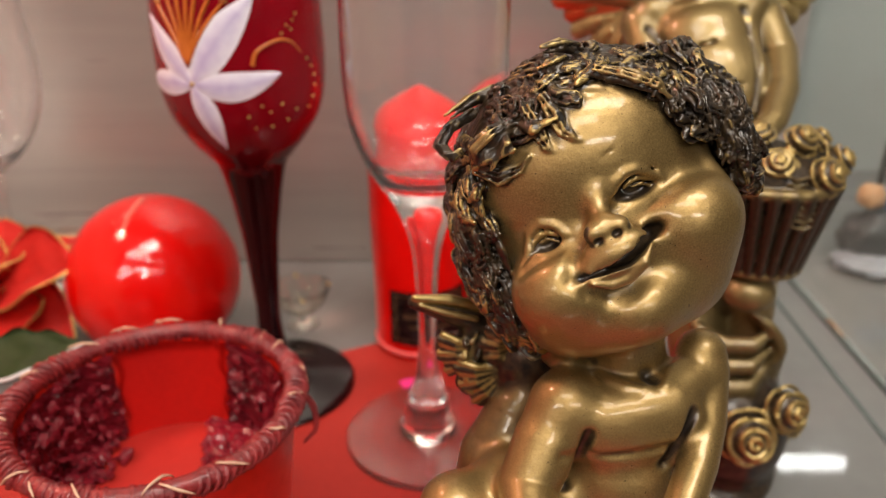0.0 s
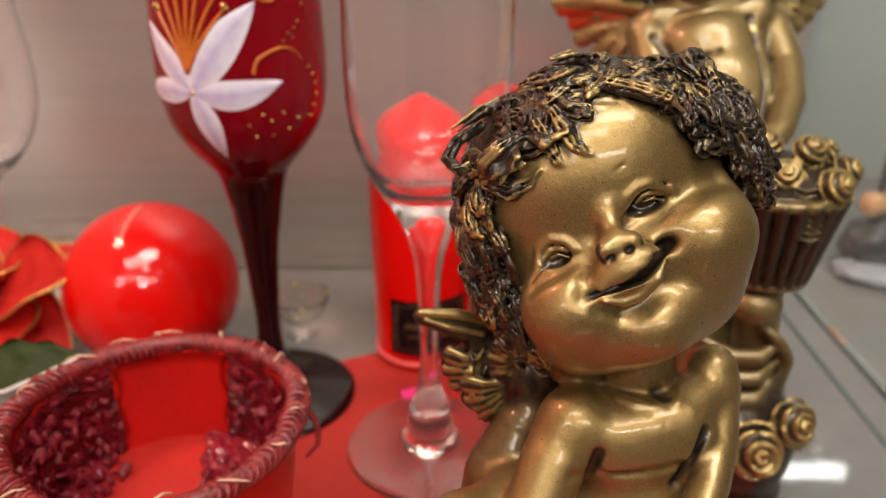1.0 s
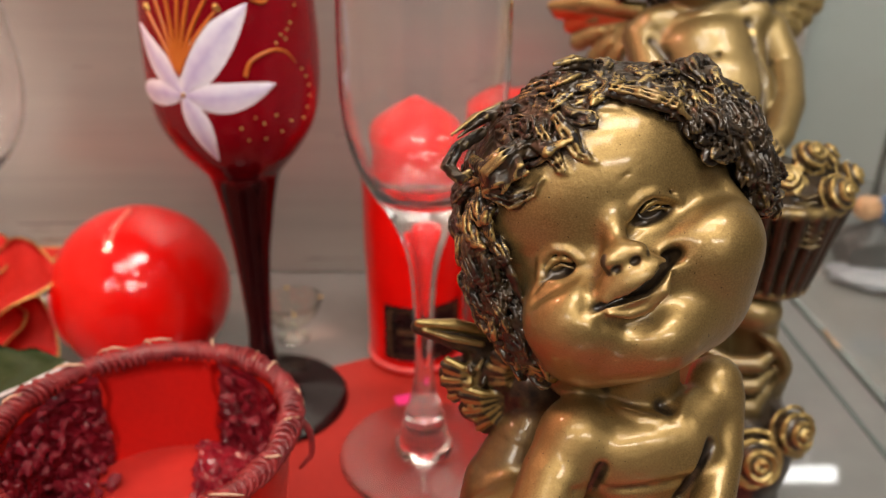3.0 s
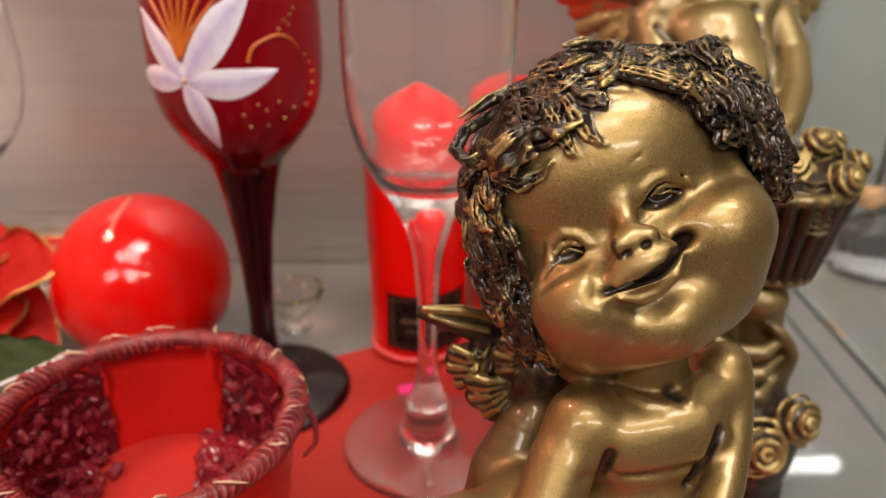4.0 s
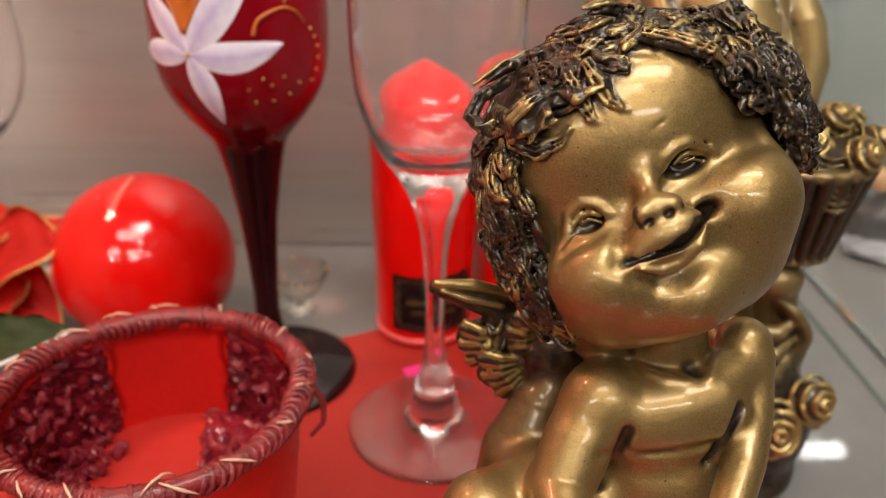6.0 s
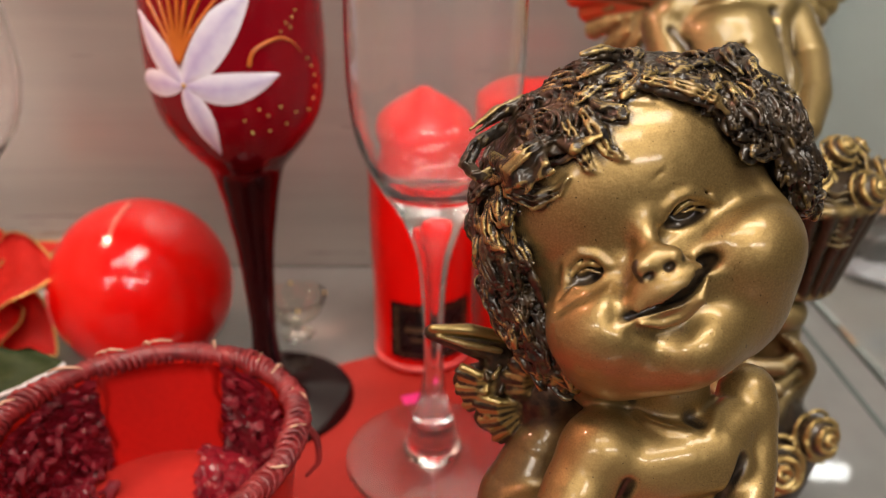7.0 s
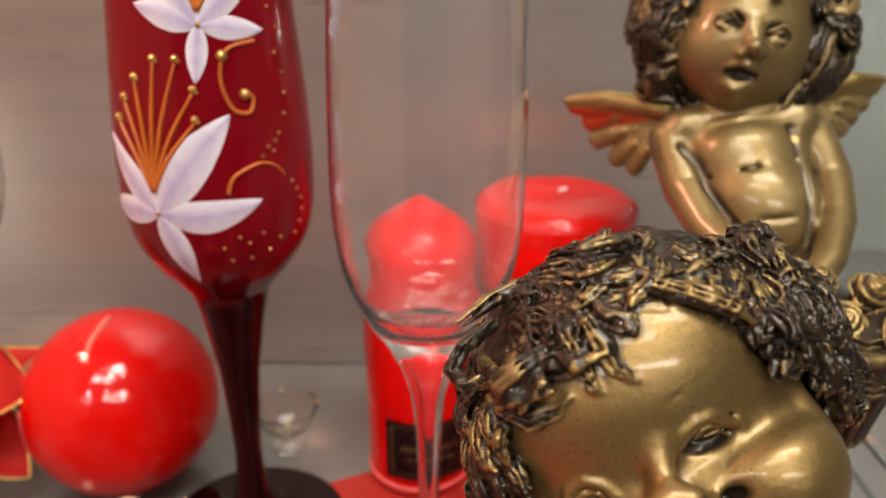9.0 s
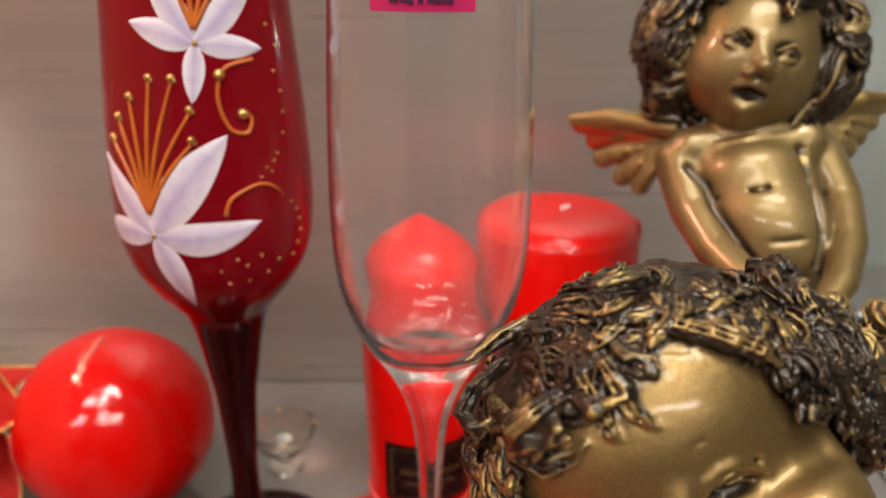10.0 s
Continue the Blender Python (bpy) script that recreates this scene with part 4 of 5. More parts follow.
    # loose dark wire tail on the outside
    tail = smooth_profile([mm(40, 8, 72), mm(43.0, 7.5, 68), mm(43.5, 6, 62), mm(42.0, 5, 60), mm(40, 4, 58)], 5)
    part("wire_tail", tube(tail, 0.0010, 6, lambda t: 1.2 - 0.7 * t), M_TWINE, cup, "loose brown wire tail")
    return cup


candle_cup(-0.081, 0.184)

# ---- cloth poinsettia ----


def leaf_mesh(length, width, curl, fold, seed, teeth=0.0):
    bm = bmesh.new()
    rows, cols = 18, 8
    grid = []
    for i in range(rows + 1):
        t = i / rows
        w = width * max(0.02, math.sin(math.pi * t ** 0.8) ** 0.8) * (1 + teeth * math.sin(t * 23 + seed))
        row = []
        for j in range(cols + 1):
            s = (j / cols - 0.5) * 2
            z = curl * t * t + fold * abs(s) * w * 0.9 + 0.0016 * noise.noise((t * 4, s * 2, seed)) + 0.0007 * math.sin(t * 20 + abs(s) * 5)
            row.append(bm.verts.new((s * w, length * t, z)))
        grid.append(row)
    for p, q in zip(grid, grid[1:]):
        for j in range(cols):
            bm.faces.new((p[j], p[j + 1], q[j + 1], q[j]))
    edge = [tuple(r[0].co) for r in grid] + [tuple(r[-1].co) for r in grid[::-1]]
    bmesh.ops.solidify(bm, geom=bm.faces[:], thickness=0.0007)
    return bm, edge


def poinsettia(x, y, z):
    flower = tagged(new("poinsettia"), "artificial red velvet poinsettia with gold glitter edges", "artificial flower")
    flower.matrix_basis = pose(x, y, 0.0002)
    part("stem", tube([(0, 0, 0), (0.002, 0.002, z * 0.5), (0, 0, z)], 0.0022, 8), M_LEAF, flower, "green wire stem")
    for k, (turn, tilt, roll, L, W) in enumerate(((-96, 33, 28, 0.060, 0.025), (-121, -10, 18, 0.052, 0.017), (-35, 20, 0, 0.050, 0.018), (-150, 5, -15, 0.055, 0.019), (170, 20, 0, 0.058, 0.019), (120, 30, 0, 0.056, 0.018), (60, 30, 0, 0.058, 0.019), (15, 30, 0, 0.050, 0.018), (-80, 60, 0, 0.026, 0.010), (-150, 62, 0, 0.026, 0.010))):
        bm, edge = leaf_mesh(L, W, -0.006, 0.35, k)
        m = pose(0, 0, z, 0, 0, turn) @ pose(0, 0, 0, tilt, roll, 0)
        p = part("petal", bm, M_POIN, flower, "red velvet petal with glitter edge", m=m)
        part("glitter_edge", tube(edge, 0.0005, 5), M_GOLD, p, "gold glitter edging")
    return flower


poinsettia(-0.216, 0.336, 0.030)


def green_leaf(x, y, z, m):
    bm, edge = leaf_mesh(0.046, 0.010, -0.004, 0.15, 3, 0.08)
    leaf = thing("cloth_leaf", bm, M_LEAF, m, "green cloth leaf with a frayed white edge", "artificial leaf")
    part("frayed_edge", tube(edge[19:], 0.0007, 5), M_WHITE, leaf, "frayed white edging")
    part("leaf_wire", tube([(0, 0.0, -0.0004), (0, -0.02, -0.02), (0, -0.024, -0.055)], 0.0009, 6), M_LEAF, leaf, "thin green wire")


green_leaf(0, 0, 0, pose(-0.172, 0.236, 0.053, 18, 28, -80))

# ---- figures ----


def smiling_cherub():
    rng = random.Random(11)
    O = (38, 150, 0)
    c = Clay((-14, 104, 76), (78, 202, 190), 0.31)
    low = Clay((-14, 104, 1.5), (84, 204, 76.4), 1.1)
    H = axes_from((0.873, 0.10, 0.475), (-0.05, -0.90, 0.43))
    c.lo = np.array(c.lo)
    hc = (33, 169, 148)

    def at(x, u, f):
        """A place in the head's own axes: right, up, front."""
        return tuple(hc[i] + x * H[0][i] + u * H[1][i] + f * H[2][i] for i in range(3))

    # plinth, seat and legs
    upper_clay = c
    for c in (low, upper_clay):
        c.ell((38, 150, 6), (38, 32, 12), 3)
        c.ell((38, 154, 30), (30, 26, 34), 5, wash_shade=0.35)
        c.rod([(38, 152, 70), (16, 146, 77), (3, 140, 78)], [15, 11, 8], 4)
        c.rod([(3, 139, 80), (6, 130, 52), (10, 124, 22)], [8, 7.5, 5], 3)
        c.rod([(50, 152, 68), (66, 134, 66)], [14, 9], 4)
        c.rod([(66, 134, 66), (64, 128, 40), (60, 122, 18)], [8.5, 7.5, 5], 3)
        # Hip behind the arm: its shade is painted in as a darker tone (0.58).
        c.rod([(24, 167, 98), (19, 165, 88), (15, 161, 76), (14, 158, 66)], [5, 8, 11, 12], 4, 0.58)
        c.ell((30, 160, 113), (9, 8, 9), 3, wash_shade=0.5)
        # trunk
        c.ell((43, 152, 82), (15.5, 16.5, 16), 4)
        c.ell((43, 153, 96), (18.5, 13.5, 13), 4)
        c.ell((37.0, 142.8, 99.2), (9, 4.2, 7), 5)
        c.ell((49.2, 144.1, 100.3), (9, 4.2, 7), 5)
        c.rod([(44, 157, 102), (41, 158, 124)], [9, 8.5], 2.5)
        c.rod([(27.8, 148.6, 99.9), (35.8, 147.2, 103.0), (43.5, 145.1, 104.3), (50.4, 146.5, 105.1), (60.0, 155.8, 106.5)], [7.2, 5.2, 4.6, 4.8, 6.2], 3)
        # arms
        c.rod([(27.6, 148.2, 101.6), (23.0, 143.2, 95.0), (18.8, 137.4, 87.6), (18.5, 126.9, 85.2)], [7.6, 7.5, 6.8, 5.6], 3.2)
        c.ell((28.2, 147.4, 103.0), (7.6, 7.0, 7.2), 3.0)
        c.rod([(60.0, 157.3, 109.7), (60.6, 153.4, 103.8), (59.6, 146.4, 98.5), (56.2, 138.4, 93.2), (50.7, 129.3, 88.1)], [6.0, 5.4, 4.6, 4.4, 4.2], 1.4)
        c.rod(c.path([(35.1, 144.3, 111.5), (37.1, 142.0, 111.4), (40.5, 141.5, 110.6), (44.2, 141.3, 110.3)], 0.3), [0.6, 1.0, 1.0, 0.5], 1.4)
        c.rod(c.path([(48.7, 141.5, 110.9), (50.8, 146.2, 111.5), (53.7, 152.4, 110.7)], 0.4), [0.6, 1.0, 0.6], 1.6)
        for pts, rad, dark in (([(31.8, 139.0, 100.5), (30.6, 139.6, 96.0), (29.0, 141.0, 89.0), (27.6, 142.0, 84.0)], 1.2, 0.8), ([(54.9, 141.6, 104.5), (52.1, 137.3, 100.0), (49.2, 132.0, 95.9)], 1.3, 0.9), ([(26.1, 132.1, 98.5), (33.6, 130.4, 98.8), (43.5, 130.8, 99.9), (49.5, 133.9, 99.8)], 0.6, 0.0), ([(45.5, 142.3, 112.5), (46.5, 142.0, 111.9)], 1.3, 0.9)):
            pts = c.path(pts, 0.3 if dark else -0.1)
            c.rod([pts[0], pts[-1]] if dark else pts, rad * 0.7, 2.0, None, None, True)
            # Shade of the armpit and throat creases, painted in with the umber.
            if dark:
                c.dark_line([pts[0], pts[-1]], rad * 1.5, 0.95)
        # Painted shade under the jaw.
        c.dark_line(c.path([(26.9, 150.5, 114.8), (33.0, 146.3, 115.6), (34.4, 144.2, 114.8)]), 1.3, 0.9)
    # head
    c.ell(at(0, 6, -1.5), (29, 22.5, 26.3), 2, H)
    c.ell((36.5, 162, 142), (25.5, 22, 16.5), 6, H)
    c.ell((50.3, 152.5, 145.4), (12.2, 11.5, 12.5), 6, H)
    c.ell((25.2, 145.5, 133.1), (11.2, 10.3, 11.5), 5.5, H)
    c.ell((40.3, 143.2, 130.3), (10.0, 8.0, 10.0), 4.5, H)
    c.ell((32.2, 150.3, 126.2), (14, 10.2, 12), 6, H)
    c.ell((49.4, 153.3, 133.1), (12.0, 11.0, 12), 7, H)
    c.ell((34.5, 143.8, 142.7), (9, 6.0, 8.5), 4, H)
    # hair
    def hairy(x, u, f):
        if f < 5:
            return u > -17 or f < -6
        line = np.interp(x, (-27, -23.5, -16, -5, 0, 5, 10, 17, 22, 26), (-14, 3, 13.5, 12.5, 14, 18, 17, 11.5, -2, -14))
        return u > line

    for p, r in ((at(-26, -6, 3), (5.5, 12, 8.5)), (at(-27, -15, 0), (5.5, 9, 8.5)), (at(28, 2, 2), (4.5, 13, 8.5)), (at(0, 9, -3), (28.8, 20.4, 25.9))):
        c.ell(p, r, 2, H, 1.0, 0.0)
    tresses(c, hc, (29.8, 26.6, 26.0), H, 230, hairy, 13, 2.5, 4, rng, lift=0.06, curl=1.7)
    tresses(c, hc, (30.4, 27.3, 26.7), H, 210, hairy, 11, 2.4, 4, rng, lift=0.06, curl=1.9)
    tresses(c, hc, (30.8, 27.8, 27.2), H, 45, hairy, 7, 1.8, 3, rng, lift=0.10, curl=2.4, swirl=1.3)
    for x0, u0, s0 in ((-27, -10, -1), (28.5, 0, 1)):
        test = (lambda x, u, f: x < 4) if s0 < 0 else (lambda x, u, f: x > -2.5)
        tresses(c, at(x0, u0, 1.5), (6.8, 15.6, 9.6), H, 90, test, 9, 1.8, 3, rng, lift=0.16, curl=2.0, swirl=1.0)
        tresses(c, at(x0, u0, 1.5), (7.2, 16, 10), H, 70, test, 6, 1.3, 2, rng, lift=0.22, curl=2.6, swirl=1.4)
    # forelocks at the brow
    for a, b, d, r in (((-20, 20, 15), (-18, 14, 22.5), (-12, 12.0, 25.2), 2.0), ((-12, 20, 20), (-13, 14, 24.5), (-18, 11, 23.2), 1.6), ((-9, 18, 21), (-7, 14, 25), (-2, 13.5, 25.6), 1.4), ((0, 22, 18), (1, 18, 22.5), (4, 16.5, 23.6), 1.2), ((16, 19, 14), (19, 14, 17.5), (22, 8, 18), 1.3), ((21, 14, 13), (24, 7, 15.5), (25.5, 0, 14.5), 1.4), ((-22, 14, 15), (-23.8, 6, 17), (-25, -2, 15), 1.4), ((-24, 4, 14), (-24, -4, 16), (-25, -11, 13), 1.4)):
        n = np.array(at(*b)) - np.array(hc)
        c.rod([at(*a), at(*b), at(*d)], [r * 0.7, r, r * 0.3], 0.4, 0.8, 0.2, False, n / np.linalg.norm(n), 1.7)
    # large curls that stand out of the mass
    for pts, w, k in (([(14, 155, 166), (9.5, 152.5, 164.5), (6.2, 153.0, 161.0), (7.4, 153.2, 156.5), (11.4, 151.8, 155.4), (15.5, 151.2, 157.4), (17.2, 151.0, 160.0)], 2.8, 4), ([(19.5, 155, 171), (22, 152.4, 168), (23.8, 150.6, 165.2), (27.2, 149.6, 163.5)], 2.0, 3), ([(16, 154, 169), (18.5, 151.8, 165.4), (20.6, 150.4, 162.2), (22.4, 150.0, 161.2)], 1.8, 3), ([(12, 176, 168), (6.5, 173, 166.5), (0.6, 169, 163.2)], 2.2, 3), ([(6, 166, 165), (0.8, 161.5, 163.0), (-1.2, 159.5, 159.5), (1.2, 157.5, 157.6), (3.8, 158, 159.2)], 1.9, 3), ([(28, 169, 178.5), (24.0, 166.5, 179.4), (20.0, 165, 178.6)], 2.2, 3), ([(30, 158, 176), (36, 156, 175.2), (42, 154.6, 173.6), (45, 154.4, 170.6)], 2.2, 3), ([(46, 160, 173), (50.5, 157.5, 170), (53.5, 156.8, 165.6), (51.8, 156.6, 162.6)], 2.2, 3), ([(54, 162, 168), (58.6, 158.8, 165), (60.6, 157, 160.5), (58.8, 156, 157)], 2.0, 3)):
        tress(c, pts, hc, w, k, rng, 0.95, (0.3, 0.7), 1.6)
    c.ruffle((-14, 120, 121), (78, 204, 192), 0.5, 2.2, 40, 0.2)
    c.dry_brush((-14, 120, 119), (78, 204, 190), 0.93, 4.4, 61)
    c.bleed((-14, 104, 119), (78, 204, 192), 1.6, 1.6)
    # valleys under the eyes and beside the mouth
    N = np.array((0, -0.901, 0.434))
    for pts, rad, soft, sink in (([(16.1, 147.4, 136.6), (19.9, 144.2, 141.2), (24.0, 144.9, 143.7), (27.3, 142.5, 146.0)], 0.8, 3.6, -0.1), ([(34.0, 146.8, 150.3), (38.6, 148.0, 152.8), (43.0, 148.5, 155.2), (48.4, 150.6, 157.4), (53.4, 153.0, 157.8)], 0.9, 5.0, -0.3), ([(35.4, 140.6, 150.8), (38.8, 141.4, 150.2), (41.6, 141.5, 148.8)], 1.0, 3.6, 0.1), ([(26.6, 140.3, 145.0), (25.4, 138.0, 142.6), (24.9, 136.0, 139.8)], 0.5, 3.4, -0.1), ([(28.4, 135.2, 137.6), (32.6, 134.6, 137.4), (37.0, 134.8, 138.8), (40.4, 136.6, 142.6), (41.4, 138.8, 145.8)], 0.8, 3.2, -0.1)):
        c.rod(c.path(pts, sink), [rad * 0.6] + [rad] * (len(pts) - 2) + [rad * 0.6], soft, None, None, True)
    # nose: a small upturned button
    tip = np.array(c.touch((31.2, 139.8, 149.4)))
    c.rod([c.touch((30.2, 146.2, 154.0), sink=1.2), tuple(tip + N * 0.1)], [1.6, 2.0], 3.0)
    c.ell(tuple(tip + N * 0.9), (3.1, 2.7, 2.7), 1.2, H)
    for q in ((28.9, 140.6, 147.6), (34.0, 139.3, 150.2)):
        c.ell(tuple(np.array(c.touch(q)) - N * 0.4), 1.9, 1.5)
    for q in ((29.7, 139.5, 146.9), (33.1, 138.6, 149.2)):
        p = np.array(c.touch(q))
        c.ell(tuple(p + (0.1, 0, -0.5)), (1.05, 0.75, 1.0), 0.4, H, 1.0, 0, True)
        c.dark_line([p + (0, 0, -0.4), p + (0.4, 0, -0.5)], 0.6, 1.0)
    # Shadow at both sides of the nose, put into the colour.
    c.dark_line(c.path([(27.5, 141.2, 148.2), (27.6, 141.0, 146.0), (28.6, 140.6, 145.2)]), 0.8, 0.95)
    c.dark_line(c.path([(35.4, 140.0, 151.2), (35.6, 139.6, 149.6)]), 0.7, 0.85)
    # eyes: laughing, a puffed lid arched over a bright crescent
    for middle, size, lid, ball, tear in (((20.9, 147.5, 143.6), (3.4, 2.9, 2.2), [(17.3, 147.0, 141.4), (17.9, 146.8, 144.8), (19.9, 146.6, 147.2), (22.4, 146.4, 147.0), (24.4, 146.2, 145.2)], [(18.9, 147.4, 142.5), (19.7, 147.2, 144.0), (21.2, 147.0, 145.1), (23.2, 146.6, 144.6)], [(19.1, 147.2, 140.9), (17.3, 146.8, 139.7), (16.3, 147.4, 137.8)]), ((38.6, 148.2, 155.5), (4.8, 2.9, 2.4), [(33.6, 146.3, 153.8), (34.2, 146.5, 156.3), (35.8, 147.0, 158.0), (38.0, 147.5, 158.6), (40.8, 148.0, 157.8), (43.6, 149.0, 156.5)], [(36.0, 147.6, 154.6), (37.2, 147.6, 156.2), (39.0, 148.0, 156.8), (42.4, 148.6, 156.1)], [(34.2, 146.6, 153.0), (35.4, 147.0, 152.4), (37.6, 147.6, 152.4)])):
        lid, ball = c.path(lid, 0.1), c.path(ball, 0.75)
        c.ell(c.touch(middle, sink=0.5), size, 0.8, H, 1.0, 0, True)
        c.ell(c.touch(middle, sink=1.0), tuple(v * 0.8 for v in size), 0.3, H, 0.75, 0.0)
        c.rod(ball, [0.4] + [0.62] * (len(ball) - 2) + [0.4], 0.2, 0.0, 0.75)
        c.rod([tuple(np.array(p) + (0.45, 0.1, -1.35)) for p in ball[1:]], [0.3, 0.45, 0.3], 0.2, 0.3, 0.3)
        c.rod(lid, [0.35] + [0.72] * (len(lid) - 2) + [0.4], 1.3, 0.0, 0.1)
        # Umber lid line, with the shade of the eye hollow painted in.
        c.dark_line([tuple(np.array(p) * 0.55 + np.array(q) * 0.45) for p, q in zip(lid, [ball[min(j, len(ball) - 1)] for j in range(len(lid))])], 0.5, 1.0)
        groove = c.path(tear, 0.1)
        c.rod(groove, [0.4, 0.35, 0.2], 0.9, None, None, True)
        c.dark_line(groove[:2], 0.7, 0.9)
    # mouth: an open laugh, the lower lip a fine ridge round a dark gap
    gap = c.path([(27.0, 136.3, 140.3), (31.0, 135.5, 142.7), (35.0, 135.2, 145.2), (38.2, 137.2, 147.4), (40.7, 139.8, 148.5)], 0.4)
    lower = c.path([(28.8, 136.0, 139.4), (32.8, 135.0, 139.8), (36.2, 134.9, 141.5), (38.7, 136.2, 144.2), (40.2, 138.3, 147.0)], 0.2)
    # The gap is coloured dark, so its shade is painted in.
    c.rod([tuple(np.array(p) - N * e + (0.1, 0, -0.35)) for p, e in zip(gap, (0.1, 0.7, 1.0, 0.9, 0.4))], [0.35, 1.0, 1.75, 1.8, 0.9], 0.3, 1.0, 0, True)
    c.rod([tuple(np.array(p) - N * 3.0 + (0.1, 0, 0.1)) for p in gap[1:]], [0.7, 1.7, 1.7, 0.9], 0.3, 1.0, 0, True)
    c.rod([tuple(np.array(p) + N * 0.75 + (0.1, 0, -0.45)) for p in lower], [0.4, 1.0, 1.3, 1.15, 0.5], 0.6, 0.0, 0.1)
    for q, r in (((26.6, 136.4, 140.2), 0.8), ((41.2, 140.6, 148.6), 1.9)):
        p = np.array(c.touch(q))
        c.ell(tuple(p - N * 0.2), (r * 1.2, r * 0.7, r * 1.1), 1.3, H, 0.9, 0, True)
        # Painted shade in the corner pits of the mouth.
        c.dark_line([p, p + (0.2, 0.2, 0.2)], r * 0.5, 0.9)
    c.rod(c.path([(31.4, 146.2, 161.5), (32.4, 146.7, 162.6), (33.5, 146.9, 163.1)]), 0.15, 0.4, None, None, True)

    # wing: a long leading feather over shell-like ribbed fans
    c.rod([(19.0, 172.5, 104.8), (5.9, 171.5, 111.6), (-6.8, 168.9, 117.1)], [4.5, 3.6, 1.8], 1.0, 0.85, 0.1)
    c.rod([(11.0, 170.6, 114.4), (1.6, 169.0, 117.6), (-6.8, 167.6, 118.9)], [1.2, 1.5, 0.9], 0.5, 0.2, 0.7)
    c.rod([(8.2, 167.7, 113.0), (0.3, 166.8, 115.3), (-5.5, 166.8, 117.3)], [0.8, 0.9, 0.5], 0.4, 0.4, 0.45)
    c.ell((22.8, 167.8, 99.9), (9, 6, 9), 2, None, 0.95, 0.0)
    for root, body, a0, a1, reach, n, tint in (((10.8, 171.3, 104.3), (4.8, 171.6, 102.5), 160, 220, 11.0, 5, 0.4), ((16.4, 169.9, 99.3), (9.8, 169.5, 93.8), 172, 280, 12.0, 8, 0.4), ((19.3, 169.9, 106.4), (12.2, 171.8, 105.5), 145, 225, 8.5, 6, 0.4)):
        c.ell(body, (6.8, 2.4, 4.8), 1.2, None, 0.95, 0.0)
        n = n * 2
        root = np.array(root)
        for k in range(n):
            a = radians(a0 + (a1 - a0) * k / (n - 1))
            way = np.array((math.cos(a), -0.05, math.sin(a)))
            L = reach * (0.92 + 0.05 * math.sin(k * 1.7))
            c.rod([root + way * 3 + (0, -3.2, 0), root + way * L * 0.75 + (0, -3.6, 0), root + way * L * 1.12 + (0, -2.2, 0)], [0.6, 1.05, 0.95], 0.3, tint + 0.2 + 0.3 * (k % 2), 0.75 - 0.5 * (k % 2))
    c.rod([(7.3, 170.7, 107.5), (15.6, 169.3, 100.4), (18.4, 166.6, 92.6)], [3.0, 4.0, 3.5], 1.5, 0.9, 0.1)
    c.ell((13.5, 170.5, 100.5), (8.5, 2.6, 8.5), 1.0, None, 0.95, 0.0)
    for _ in range(40):
        a, q = rng.uniform(0, 2 * math.pi), np.array((rng.uniform(5, 22), 166.9, rng.uniform(91, 110)))
        way = np.array((math.cos(a), 0, math.sin(a))) * rng.uniform(1.2, 2.6)
        c.rod([q - way, q + (0, -0.6, 0), q + way + (0, 0.4, 0)], [0.4, 0.75, 0.4], 0.4, rng.uniform(0.3, 0.9), rng.choice((0.0, 0.5, 0.9)))
    c.darken_hollows(1.85, 1.7)
    low.darken_hollows(3.3, 1.2)
    me = cast("cherub_figurine", O, c, low)
    me.materials.append(M_BRONZE)
    ob = new("cherub_figurine", me)
    ob.matrix_basis = pose(O[0] / 1000, O[1] / 1000, 0.0)
    return tagged(ob, "antiqued bronze laughing cherub figurine with dark curls", "figurine", "cherub figurines")


